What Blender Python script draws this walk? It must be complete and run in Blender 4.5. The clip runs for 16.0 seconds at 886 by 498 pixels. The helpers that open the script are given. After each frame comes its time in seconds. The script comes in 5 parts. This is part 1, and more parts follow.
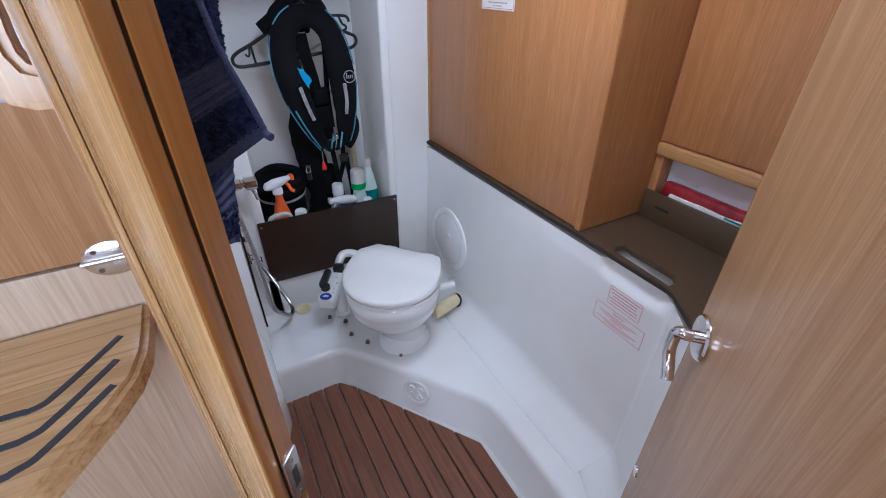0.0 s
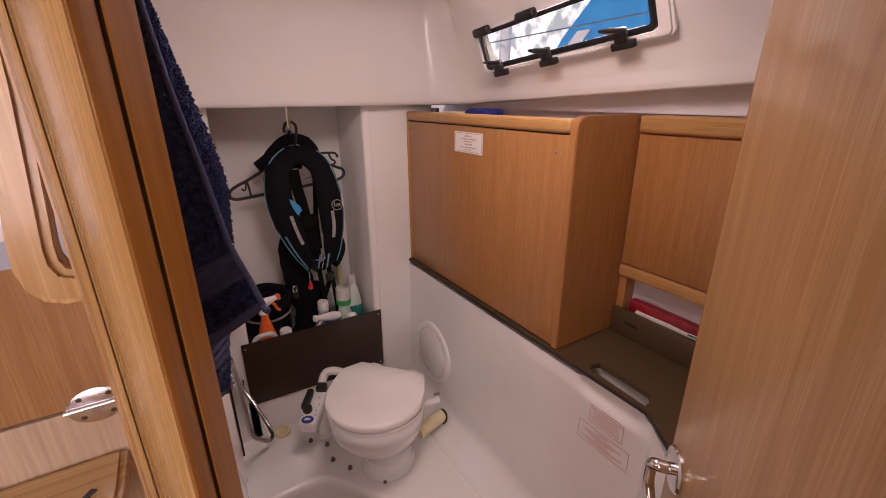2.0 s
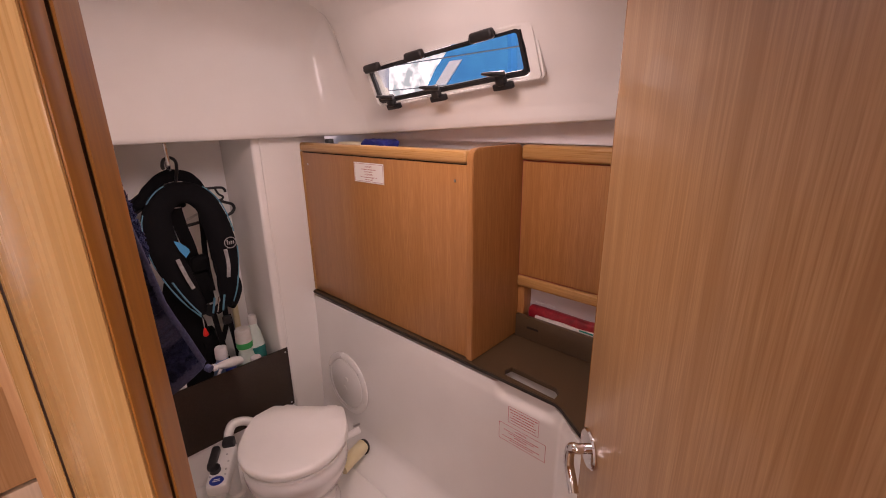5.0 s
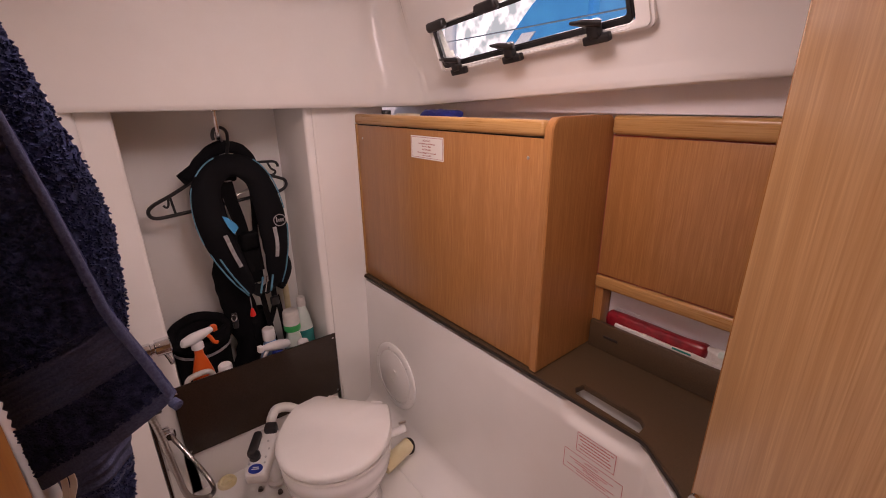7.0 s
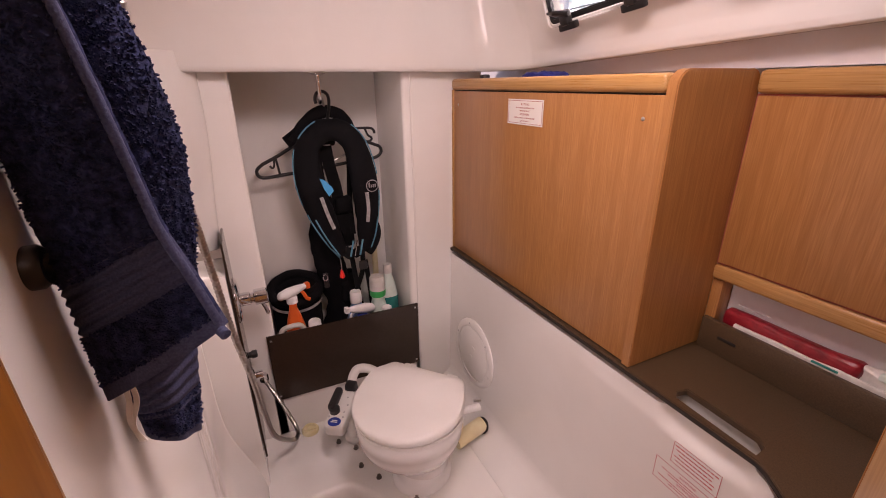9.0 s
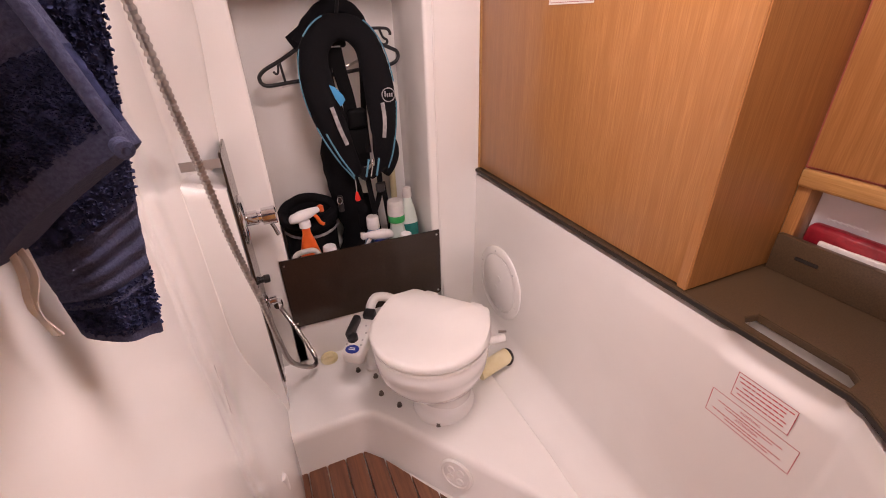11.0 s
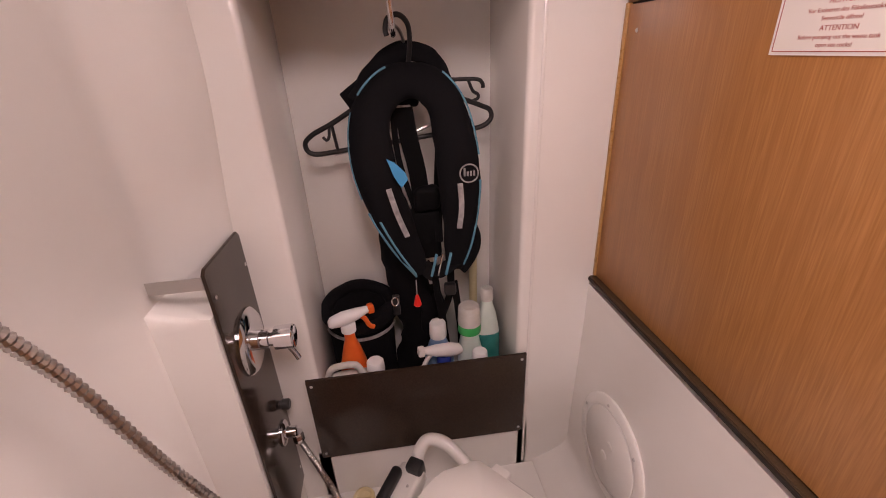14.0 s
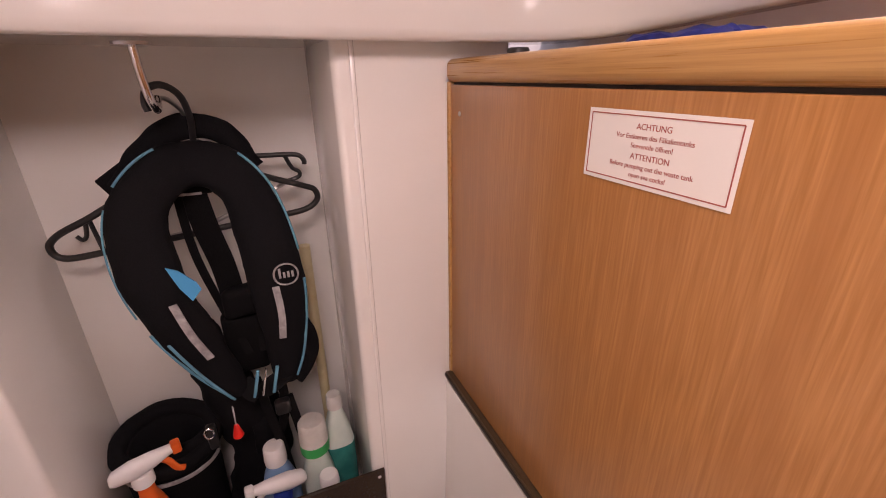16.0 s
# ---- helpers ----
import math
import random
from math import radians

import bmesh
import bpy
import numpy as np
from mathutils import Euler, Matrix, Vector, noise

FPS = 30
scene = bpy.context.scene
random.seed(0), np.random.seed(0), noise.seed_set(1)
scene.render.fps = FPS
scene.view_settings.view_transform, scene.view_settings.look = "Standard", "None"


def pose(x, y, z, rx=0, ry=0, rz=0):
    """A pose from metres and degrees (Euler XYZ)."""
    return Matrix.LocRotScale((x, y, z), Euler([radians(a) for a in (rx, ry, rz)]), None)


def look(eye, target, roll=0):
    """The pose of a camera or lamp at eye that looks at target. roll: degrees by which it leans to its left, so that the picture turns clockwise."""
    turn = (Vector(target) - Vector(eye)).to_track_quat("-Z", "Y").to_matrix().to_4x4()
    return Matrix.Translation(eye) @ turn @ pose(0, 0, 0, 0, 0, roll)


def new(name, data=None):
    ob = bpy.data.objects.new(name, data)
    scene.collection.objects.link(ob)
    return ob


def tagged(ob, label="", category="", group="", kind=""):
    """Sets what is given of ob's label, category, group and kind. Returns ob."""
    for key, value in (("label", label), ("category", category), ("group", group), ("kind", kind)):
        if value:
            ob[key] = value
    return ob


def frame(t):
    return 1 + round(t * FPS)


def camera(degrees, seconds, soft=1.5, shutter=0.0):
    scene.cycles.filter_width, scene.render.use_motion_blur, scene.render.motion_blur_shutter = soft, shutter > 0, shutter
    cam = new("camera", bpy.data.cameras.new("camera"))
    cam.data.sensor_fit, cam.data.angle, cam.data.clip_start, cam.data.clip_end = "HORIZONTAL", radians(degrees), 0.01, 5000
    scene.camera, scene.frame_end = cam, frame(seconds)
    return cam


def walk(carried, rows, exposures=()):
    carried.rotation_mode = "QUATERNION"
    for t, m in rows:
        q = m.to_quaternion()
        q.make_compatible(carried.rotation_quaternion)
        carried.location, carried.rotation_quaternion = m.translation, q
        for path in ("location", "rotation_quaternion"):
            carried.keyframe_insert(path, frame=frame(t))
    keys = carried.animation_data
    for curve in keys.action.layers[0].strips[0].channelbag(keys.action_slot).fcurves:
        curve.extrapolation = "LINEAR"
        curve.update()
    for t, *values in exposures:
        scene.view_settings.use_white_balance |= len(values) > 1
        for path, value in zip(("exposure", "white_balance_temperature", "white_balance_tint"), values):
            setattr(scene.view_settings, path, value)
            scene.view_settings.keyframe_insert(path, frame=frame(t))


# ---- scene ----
cam = camera(92.6, 16.0, soft=1.0)
METRES, EYE, TILT, LEAN, TURN = 1.45, 1.328, 0.0, 0.0, -29.6
ROWS = [
    (0.0, 0.0, 0.0, 0.0, 0.22, -32.63, -0.34),
    (0.5, 0.0044, -0.0019, 0.0137, -0.41, -28.89, -0.38),
    (1.0, 0.0079, -0.0083, 0.0305, -0.91, -24.9, -0.09),
    (1.5, 0.0106, -0.0091, 0.047, -1.5, -21.76, 0.27),
    (2.0, 0.0074, -0.0166, 0.0639, -2.33, -19.69, 0.31),
    (2.5, 0.0036, -0.0301, 0.0834, -4.33, -17.1, 0.29),
    (3.0, -0.0065, -0.0467, 0.098, -8.98, -16.47, 0.19),
    (3.5, -0.019, -0.0544, 0.1053, -13.06, -15.8, 0.13),
    (4.0, -0.0261, -0.0571, 0.1042, -16.61, -15.8, 0.55),
    (6.5, -0.0268, 0.0456, 0.0591, -17.97, -18.79, 0.63),
    (7.0, -0.0086, 0.0784, 0.0585, -9.54, -19.31, 0.57),
    (7.5, -0.0016, 0.0849, 0.0699, -2.86, -19.36, 0.89),
    (8.0, 0.002, 0.081, 0.0739, 1.1, -19.38, 0.73),
    (8.5, 0.0047, 0.0923, 0.0518, 2.22, -19.76, 0.37),
    (9.0, 0.0024, 0.1106, 0.0224, 3.54, -21.39, 0.74),
    (9.5, -0.004, 0.1241, -0.0008, 4.85, -23.06, 1.2),
    (10.0, -0.0022, 0.1353, -0.0251, 6.28, -24.94, 1.57),
    (12.5, -0.0326, 0.2853, -0.0774, 5.31, -32.16, 1.54),
    (13.0, -0.0341, 0.3446, -0.0671, 8.21, -28.87, 1.08),
    (13.5, -0.0451, 0.4216, -0.049, 15.95, -26.96, 1.66),
    (14.0, -0.0411, 0.5073, -0.0332, 20.83, -25.44, 2.46),
    (14.5, -0.0298, 0.5638, -0.0101, 23.1, -23.46, 2.63),
    (15.0, -0.0192, 0.5836, 0.0039, 22.79, -22.61, 2.05),
    (15.5, -0.0098, 0.6084, 0.0021, 19.97, -22.57, 0.5),
    (16.0, 0.0078, 0.6611, 0.0134, 6.15, -22.16, 0.7),
]
EXPOSURES = [(0.0, -0.44, 4850, 9), (0.5, -0.45, 5080, 10), (1.0, -0.65, 6200, 24), (1.5, -0.9, 7000, 34), (2.5, -1.08, 7450, 38), (4.0, -0.95, 7650, 40), (6.5, -1.0, 7450, 40), (8.0, -0.9, 7450, 38), (9.0, -0.6, 7400, 39),
             (10.0, -0.1, 7200, 36), (12.5, -0.40, 7400, 36), (13.5, -0.56, 7500, 37), (15.0, -0.62, 7300, 38), (16.0, -0.55, 7500, 38)]
walk(cam, [(t, pose(0, 0, EYE, TILT, LEAN, TURN) @ pose(METRES * x, METRES * y, METRES * z, 90 + pitch, roll, yaw)) for t, x, y, z, yaw, pitch, roll in ROWS],
     EXPOSURES)

# ---- world and large lights ----
world = bpy.data.worlds.new("World")
scene.world = world
world.use_nodes = True
wn = world.node_tree.nodes
sky = wn.new("ShaderNodeTexSky")
sky.sky_type, sky.sun_disc = "NISHITA", False
sky.sun_elevation, sky.sun_rotation = radians(48), radians(236)
wn["Background"].inputs[1].default_value = 0.15
world.node_tree.links.new(sky.outputs[0], wn["Background"].inputs[0])


def lamp(name, kind, m, energy, color, size=0.3, size_y=0.3):
    data = bpy.data.lights.new(name, kind)
    data.energy, data.color = energy, color
    if kind == "AREA":
        data.shape, data.size, data.size_y = "RECTANGLE", size, size_y
    else:
        data.angle = radians(0.6)
    ob = new(name, data)
    ob.matrix_world = m
    return ob


DAY = (1.0, 0.95, 0.93)
lamp("sun", "SUN", look((-3, -2, 4), (0, 0, 0)), 4.0, (1.0, 0.94, 0.86))
lamp("head_hatch_light", "AREA", look((0.38, 0.56, 1.805), (0.40, 1.15, 0.55)), 11.5, DAY, 0.32, 0.32)
lamp("head_window_light", "AREA", look((1.45, 0.88, 2.15), (0.9, 0.88, 1.55)), 70.0, DAY, 1.0, 0.4)
# fill lamp added overhead in the saloon; no hatch is known there
lamp("saloon_top_fill", "AREA", look((-0.55, -0.62, 1.90), (-0.40, -0.05, 0)), 9.0, DAY, 0.55, 0.55)
# added fill aimed through the doorway; the companionway itself is above the step
lamp("doorway_fill", "AREA", look((-0.78, -1.27, 1.30), (0.25, 1.45, 1.55)), 38.0, DAY, 1.35, 0.75)
# weak side fill added at an invented port opening
lamp("saloon_side_fill", "AREA", look((-1.78, 0.1, 1.45), (0, 0.1, 1.1)), 4.0, DAY, 0.9, 0.25)


# ---- materials ----
def material(name, color, rough=0.5, metal=0.0, coat=0.0, spec=0.5):
    m = bpy.data.materials.new(name)
    m.use_nodes = True
    b = m.node_tree.nodes["Principled BSDF"]
    b.inputs["Base Color"].default_value = (*color, 1)
    b.inputs["Roughness"].default_value = rough
    b.inputs["Metallic"].default_value = metal
    b.inputs["Coat Weight"].default_value = coat
    b.inputs["Coat Roughness"].default_value = 0.08
    b.inputs["Specular IOR Level"].default_value = spec
    return m


def grain(m, stretch, scale, low, high, detail=6.0, distort=0.4, bump=0.0, rough=None, second=None, broad=None):
    """Mix two colours by a stretched noise, with a finer or coarser second noise, bump and uneven gloss."""
    nt = m.node_tree
    n, l = nt.nodes, nt.links
    b = n["Principled BSDF"]
    co = n.new("ShaderNodeTexCoord")
    mp = n.new("ShaderNodeMapping")
    mp.inputs["Scale"].default_value = stretch
    l.new(co.outputs["Object"], mp.inputs[0])
    no = n.new("ShaderNodeTexNoise")
    no.inputs["Scale"].default_value, no.inputs["Detail"].default_value, no.inputs["Distortion"].default_value = scale, detail, distort
    l.new(mp.outputs[0], no.inputs["Vector"])
    ra = n.new("ShaderNodeValToRGB")
    ra.color_ramp.elements[0].position, ra.color_ramp.elements[1].position = 0.32, 0.70
    ra.color_ramp.elements[0].color, ra.color_ramp.elements[1].color = (*low, 1), (*high, 1)
    l.new(no.outputs[0], ra.inputs[0])
    out = ra.outputs[0]
    if second:
        s_scale, s_color, s_amount = second
        n2 = n.new("ShaderNodeTexNoise")
        n2.inputs["Scale"].default_value, n2.inputs["Detail"].default_value = s_scale, 4
        l.new(mp.outputs[0] if s_scale > scale else co.outputs["Object"], n2.inputs["Vector"])
        r2 = n.new("ShaderNodeValToRGB")
        r2.color_ramp.elements[0].position, r2.color_ramp.elements[1].position = 0.50, 0.72
        r2.color_ramp.elements[0].color, r2.color_ramp.elements[1].color = (0, 0, 0, 1), (s_amount, s_amount, s_amount, 1)
        l.new(n2.outputs[0], r2.inputs[0])
        mx = n.new("ShaderNodeMix")
        mx.data_type = "RGBA"
        mx.inputs["B"].default_value = (*s_color, 1)
        l.new(r2.outputs[0], mx.inputs["Factor"])
        l.new(out, mx.inputs["A"])
        out = mx.outputs["Result"]
    if broad:
        w_scale, w_color, w_amount = broad
        n3 = n.new("ShaderNodeTexNoise")
        n3.inputs["Scale"].default_value, n3.inputs["Detail"].default_value = w_scale, 3
        l.new(mp.outputs[0], n3.inputs["Vector"])
        r3 = n.new("ShaderNodeValToRGB")
        r3.color_ramp.elements[0].position, r3.color_ramp.elements[1].position = 0.46, 0.66
        r3.color_ramp.elements[0].color, r3.color_ramp.elements[1].color = (0, 0, 0, 1), (w_amount, w_amount, w_amount, 1)
        l.new(n3.outputs[0], r3.inputs[0])
        m3 = n.new("ShaderNodeMix")
        m3.data_type = "RGBA"
        m3.inputs["B"].default_value = (*w_color, 1)
        l.new(r3.outputs[0], m3.inputs["Factor"])
        l.new(out, m3.inputs["A"])
        out = m3.outputs["Result"]
    l.new(out, b.inputs["Base Color"])
    if bump:
        bu = n.new("ShaderNodeBump")
        bu.inputs["Strength"].default_value, bu.inputs["Distance"].default_value = bump, 0.002
        l.new(no.outputs[0], bu.inputs["Height"])
        l.new(bu.outputs[0], b.inputs["Normal"])
    if rough:
        mr = n.new("ShaderNodeMapRange")
        mr.inputs["To Min"].default_value, mr.inputs["To Max"].default_value = rough
        l.new(no.outputs[0], mr.inputs[0])
        l.new(mr.outputs[0], b.inputs["Roughness"])
    return m


GEL = grain(material("white_gelcoat", (0.8, 0.8, 0.8), 0.12, coat=0.3), (1, 1, 1), 3.5, (0.77, 0.755, 0.722), (0.82, 0.808, 0.778), bump=0.03, rough=(0.10, 0.15), second=(1.7, (0.71, 0.69, 0.65), 0.4))
PLASTIC = grain(material("white_plastic", (0.8, 0.8, 0.78), 0.3), (1, 1, 1), 9, (0.76, 0.75, 0.72), (0.79, 0.78, 0.75), rough=(0.30, 0.34))
CERAMIC = grain(material("white_ceramic", (0.82, 0.81, 0.79), 0.12, coat=0.4), (1, 1, 1), 6, (0.79, 0.785, 0.77), (0.82, 0.815, 0.80), rough=(0.08, 0.15))
WOOD = grain(material("beech_veneer", (0.42, 0.19, 0.06), 0.42, coat=0.12), (420, 420, 16), 1.0, (0.345, 0.147, 0.043), (0.465, 0.216, 0.074), detail=5.0, distort=0.1, bump=0.04, rough=(0.28, 0.40), second=(0.9, (0.345, 0.140, 0.040), 0.4), broad=(0.16, (0.330, 0.135, 0.040), 0.55))
WOODH = grain(material("beech_rail", (0.5, 0.25, 0.1), 0.4), (330, 7, 330), 1.0, (0.42, 0.215, 0.070), (0.52, 0.290, 0.105), bump=0.05, rough=(0.22, 0.36), second=(2.2, (0.30, 0.12, 0.045), 0.4))
DOORWOOD = grain(material("door_veneer", (0.45, 0.26, 0.14), 0.4, coat=0.25), (360, 360, 9), 1.0, (0.370, 0.196, 0.082), (0.515, 0.312, 0.152), detail=5.0, distort=0.05, bump=0.05, rough=(0.32, 0.44), second=(1.6, (0.35, 0.176, 0.062), 0.3), broad=(0.13, (0.345, 0.172, 0.062), 0.6))
OAK = grain(material("pale_oak", (0.45, 0.29, 0.13), 0.38, coat=0.3), (150, 150, 3), 1.0, (0.42, 0.240, 0.082), (0.60, 0.385, 0.160), detail=6.0, distort=0.3, bump=0.06, rough=(0.20, 0.34), second=(1.4, (0.34, 0.185, 0.066), 0.35), broad=(0.3, (0.62, 0.43, 0.21), 0.5))
OAKH = grain(material("pale_oak_tread", (0.45, 0.29, 0.13), 0.38, coat=0.2), (3, 120, 120), 1.0, (0.53, 0.355, 0.160), (0.70, 0.515, 0.275), detail=5.0, distort=0.3, bump=0.06, rough=(0.22, 0.36), second=(1.4, (0.40, 0.23, 0.085), 0.3), broad=(0.3, (0.40, 0.24, 0.09), 0.5))
OAKDARK = grain(material("stained_oak", (0.3, 0.12, 0.04), 0.42, coat=0.15), (110, 110, 4), 1.0, (0.200, 0.072, 0.010), (0.330, 0.132, 0.022), detail=6.0, distort=0.4, bump=0.06, rough=(0.30, 0.44), second=(3.0, (0.17, 0.056, 0.012), 0.45), broad=(0.3, (0.36, 0.155, 0.032), 0.45))
TEAK = grain(material("teak_slat", (0.16, 0.055, 0.025), 0.55), (60, 2.5, 60), 1.5, (0.105, 0.035, 0.016), (0.21, 0.08, 0.035), bump=0.15, rough=(0.45, 0.65), second=(9.0, (0.28, 0.12, 0.055), 0.4))
BROWN = grain(material("brown_laminate", (0.1, 0.07, 0.045), 0.4), (1, 1, 1), 420, (0.068, 0.042, 0.022), (0.104, 0.067, 0.037), bump=0.08, rough=(0.28, 0.42))
BROWNGLOSS = grain(material("brown_acrylic", (0.03, 0.019, 0.013), 0.14, coat=0.1, spec=0.4), (1, 1, 1), 260, (0.026, 0.016, 0.011), (0.040, 0.026, 0.018), rough=(0.12, 0.2))
SEALBROWN = material("brown_seal", (0.045, 0.020, 0.010), 0.6)
HINGESTEEL = material("polished_steel", (0.80, 0.82, 0.86), 0.24, 1.0)
CHROME = material("chrome", (0.75, 0.75, 0.77), 0.08, 1.0)
HOSE = material("ribbed_steel", (0.42, 0.40, 0.38), 0.28, 1.0)
STEEL = material("brushed_steel", (0.55, 0.54, 0.53), 0.28, 1.0)
BOLT = material("dull_steel", (0.16, 0.14, 0.12), 0.4, 1.0)
BLACK = grain(material("black_plastic", (0.012, 0.012, 0.013), 0.4), (1, 1, 1), 40, (0.009, 0.009, 0.010), (0.016, 0.016, 0.017), rough=(0.3, 0.45))
RUBBER = material("dark_seal", (0.018, 0.014, 0.012), 0.6)
FABRIC = grain(material("black_fabric", (0.006, 0.006, 0.007), 0.85, spec=0.12), (1, 1, 1), 700, (0.004, 0.004, 0.005), (0.010, 0.010, 0.012), bump=0.3)
WEB = grain(material("black_webbing", (0.004, 0.004, 0.005), 0.7, spec=0.12), (1, 1, 1), 500, (0.003, 0.003, 0.0035), (0.008, 0.008, 0.009), bump=0.3)
AQUA = material("aqua_piping", (0.09, 0.30, 0.42), 0.6)
BLUETAB = material("blue_cloth_tab", (0.03, 0.32, 0.62), 0.6)
REFLECT = grain(material("reflective_tape", (0.6, 0.6, 0.62), 0.35), (1, 1, 1), 60, (0.24, 0.23, 0.24), (0.48, 0.47, 0.48))
TOWEL = grain(material("navy_terry", (0.02, 0.026, 0.06), 0.95, spec=0.1), (1, 1, 1), 160, (0.010, 0.013, 0.036), (0.040, 0.050, 0.118), bump=0.8, second=(30, (0.040, 0.050, 0.105), 0.5))
TOWELBAND = grain(material("navy_woven_band", (0.04, 0.045, 0.09), 0.8, spec=0.2), (1, 1, 1), 500, (0.034, 0.039, 0.082), (0.060, 0.069, 0.128), bump=0.4)
ORANGE = grain(material("orange_plastic", (0.8, 0.13, 0.02), 0.35), (1, 1, 1), 20, (0.75, 0.11, 0.015), (0.85, 0.16, 0.03))
WHITEPL = grain(material("bottle_white", (0.8, 0.8, 0.8), 0.35), (1, 1, 1), 20, (0.74, 0.74, 0.75), (0.82, 0.82, 0.82))
CLOUDY = grain(material("cloudy_plastic", (0.55, 0.55, 0.52), 0.4), (1, 1, 1), 25, (0.48, 0.47, 0.44), (0.62, 0.61, 0.58))
NAVYPL = material("blue_label", (0.01, 0.035, 0.28), 0.4)
PALEBLUE = material("pale_blue_plastic", (0.22, 0.40, 0.66), 0.4)
GREEN = material("green_cap", (0.01, 0.38, 0.10), 0.4)
MINT = grain(material("mint_bottle", (0.6, 0.72, 0.66), 0.3), (1, 1, 1), 20, (0.56, 0.68, 0.62), (0.68, 0.78, 0.72))
TEAL = grain(material("teal_liquid", (0.02, 0.25, 0.22), 0.25), (1, 1, 1), 20, (0.015, 0.20, 0.18), (0.03, 0.30, 0.26))
RED = material("red_plastic", (0.75, 0.02, 0.01), 0.4)
REDPACK = grain(material("red_wrap", (0.25, 0.01, 0.02), 0.28), (1, 1, 1), 40, (0.17, 0.006, 0.012), (0.33, 0.016, 0.026), bump=0.5)
PAPER = grain(material("white_wrap", (0.75, 0.74, 0.70), 0.5), (1, 1, 1), 50, (0.62, 0.60, 0.56), (0.80, 0.79, 0.76), bump=0.4)
CREAMPAPER = grain(material("cream_paper", (0.75, 0.68, 0.5), 0.6), (1, 1, 1), 40, (0.70, 0.62, 0.44), (0.80, 0.74, 0.58), bump=0.3)
LABEL = material("label_paper", (0.80, 0.77, 0.72), 0.45)
INK = material("red_brown_ink", (0.40, 0.10, 0.08), 0.6)
INKRED = material("red_ink", (0.48, 0.015, 0.035), 0.6)
LABELW = material("white_sticker", (0.80, 0.80, 0.81), 0.3)
CREAM = grain(material("cream_pipe", (0.72, 0.62, 0.36), 0.4), (1, 1, 1), 20, (0.66, 0.55, 0.30), (0.76, 0.68, 0.44))
HULL = grain(material("hull_liner", (0.72, 0.70, 0.72), 0.5), (1, 1, 1), 8, (0.68, 0.66, 0.68), (0.76, 0.74, 0.76), bump=0.1)
BLUECLOTH = grain(material("blue_cloth", (0.01, 0.02, 0.20), 0.7), (1, 1, 1), 60, (0.006, 0.012, 0.12), (0.016, 0.03, 0.26), bump=0.4)
MIRRORBLUE = material("grey_blue_panel", (0.42, 0.50, 0.60), 0.2)
NONSLIP = grain(material("nonslip_inlay", (0.05, 0.06, 0.075), 0.8), (1, 1, 1), 600, (0.035, 0.043, 0.055), (0.07, 0.08, 0.10), bump=0.5)
LAMINATE = grain(material("pale_floor", (0.5, 0.38, 0.25), 0.4), (120, 120, 4), 1.0, (0.46, 0.345, 0.225), (0.62, 0.490, 0.350), detail=5.0, rough=(0.25, 0.4))
GLASS = material("window_glass", (0.9, 0.95, 0.95), 0.02)
gb = GLASS.node_tree.nodes["Principled BSDF"]
gb.inputs["Transmission Weight"].default_value, gb.inputs["IOR"].default_value = 1.0, 1.02
SAILBLUE = grain(material("blue_canvas", (0.01, 0.22, 0.62), 0.6), (1, 1, 1), 4, (0.02, 0.30, 0.68), (0.03, 0.40, 0.80))
BOATWHITE = material("boat_white", (0.8, 0.8, 0.8), 0.3)
BACKDROP = bpy.data.materials.new("bright_harbour")
BACKDROP.use_nodes = True
bn, bl = BACKDROP.node_tree.nodes, BACKDROP.node_tree.links
bn.remove(bn["Principled BSDF"])
em = bn.new("ShaderNodeEmission")
em.inputs[1].default_value = 3.2
bnoise = bn.new("ShaderNodeTexNoise")
bnoise.inputs["Scale"].default_value, bnoise.inputs["Detail"].default_value = 0.35, 8
bramp = bn.new("ShaderNodeValToRGB")
bramp.color_ramp.elements[0].position, bramp.color_ramp.elements[1].position = 0.42, 0.58
bramp.color_ramp.elements[0].color, bramp.color_ramp.elements[1].color = (0.30, 0.36, 0.38, 1), (0.95, 0.98, 1.0, 1)
bco = bn.new("ShaderNodeTexCoord")
bl.new(bco.outputs["Object"], bnoise.inputs["Vector"])
bl.new(bnoise.outputs[0], bramp.inputs[0])
bl.new(bramp.outputs[0], em.inputs[0])
bl.new(em.outputs[0], bn["Material Output"].inputs[0])


# ---- mesh helpers ----
def finish(bm, name, mat, smooth=40):
    bmesh.ops.recalc_face_normals(bm, faces=bm.faces)
    me = bpy.data.meshes.new(name)
    bm.to_mesh(me)
    bm.free()
    me.materials.append(mat)
    if smooth:
        me.shade_smooth()
        me.set_sharp_from_angle(angle=radians(smooth))
    return me


def part(name, bm, mat, parent=None, label="", smooth=40):
    ob = new(name, finish(bm, name, mat, smooth))
    if parent is not None:
        ob.parent = parent
    if label:
        ob["label"] = label
    return ob


def thing(name, label, category, group="", kind=""):
    return tagged(new(name), label, category, group, kind)


def box(x0, x1, y0, y1, z0, z1, bevel=0.0, seg=2, bm=None, m=None):
    own = bmesh.new()
    v = bmesh.ops.create_cube(own, size=1)["verts"]
    for w in v:
        w.co = Vector(((x0 + x1) / 2 + w.co.x * (x1 - x0), (y0 + y1) / 2 + w.co.y * (y1 - y0), (z0 + z1) / 2 + w.co.z * (z1 - z0)))
    if bevel:
        bmesh.ops.bevel(own, geom=own.edges[:], offset=bevel, segments=seg, affect="EDGES", profile=0.5)
    if m is not None:
        own.transform(m)
    return join(own, bm)


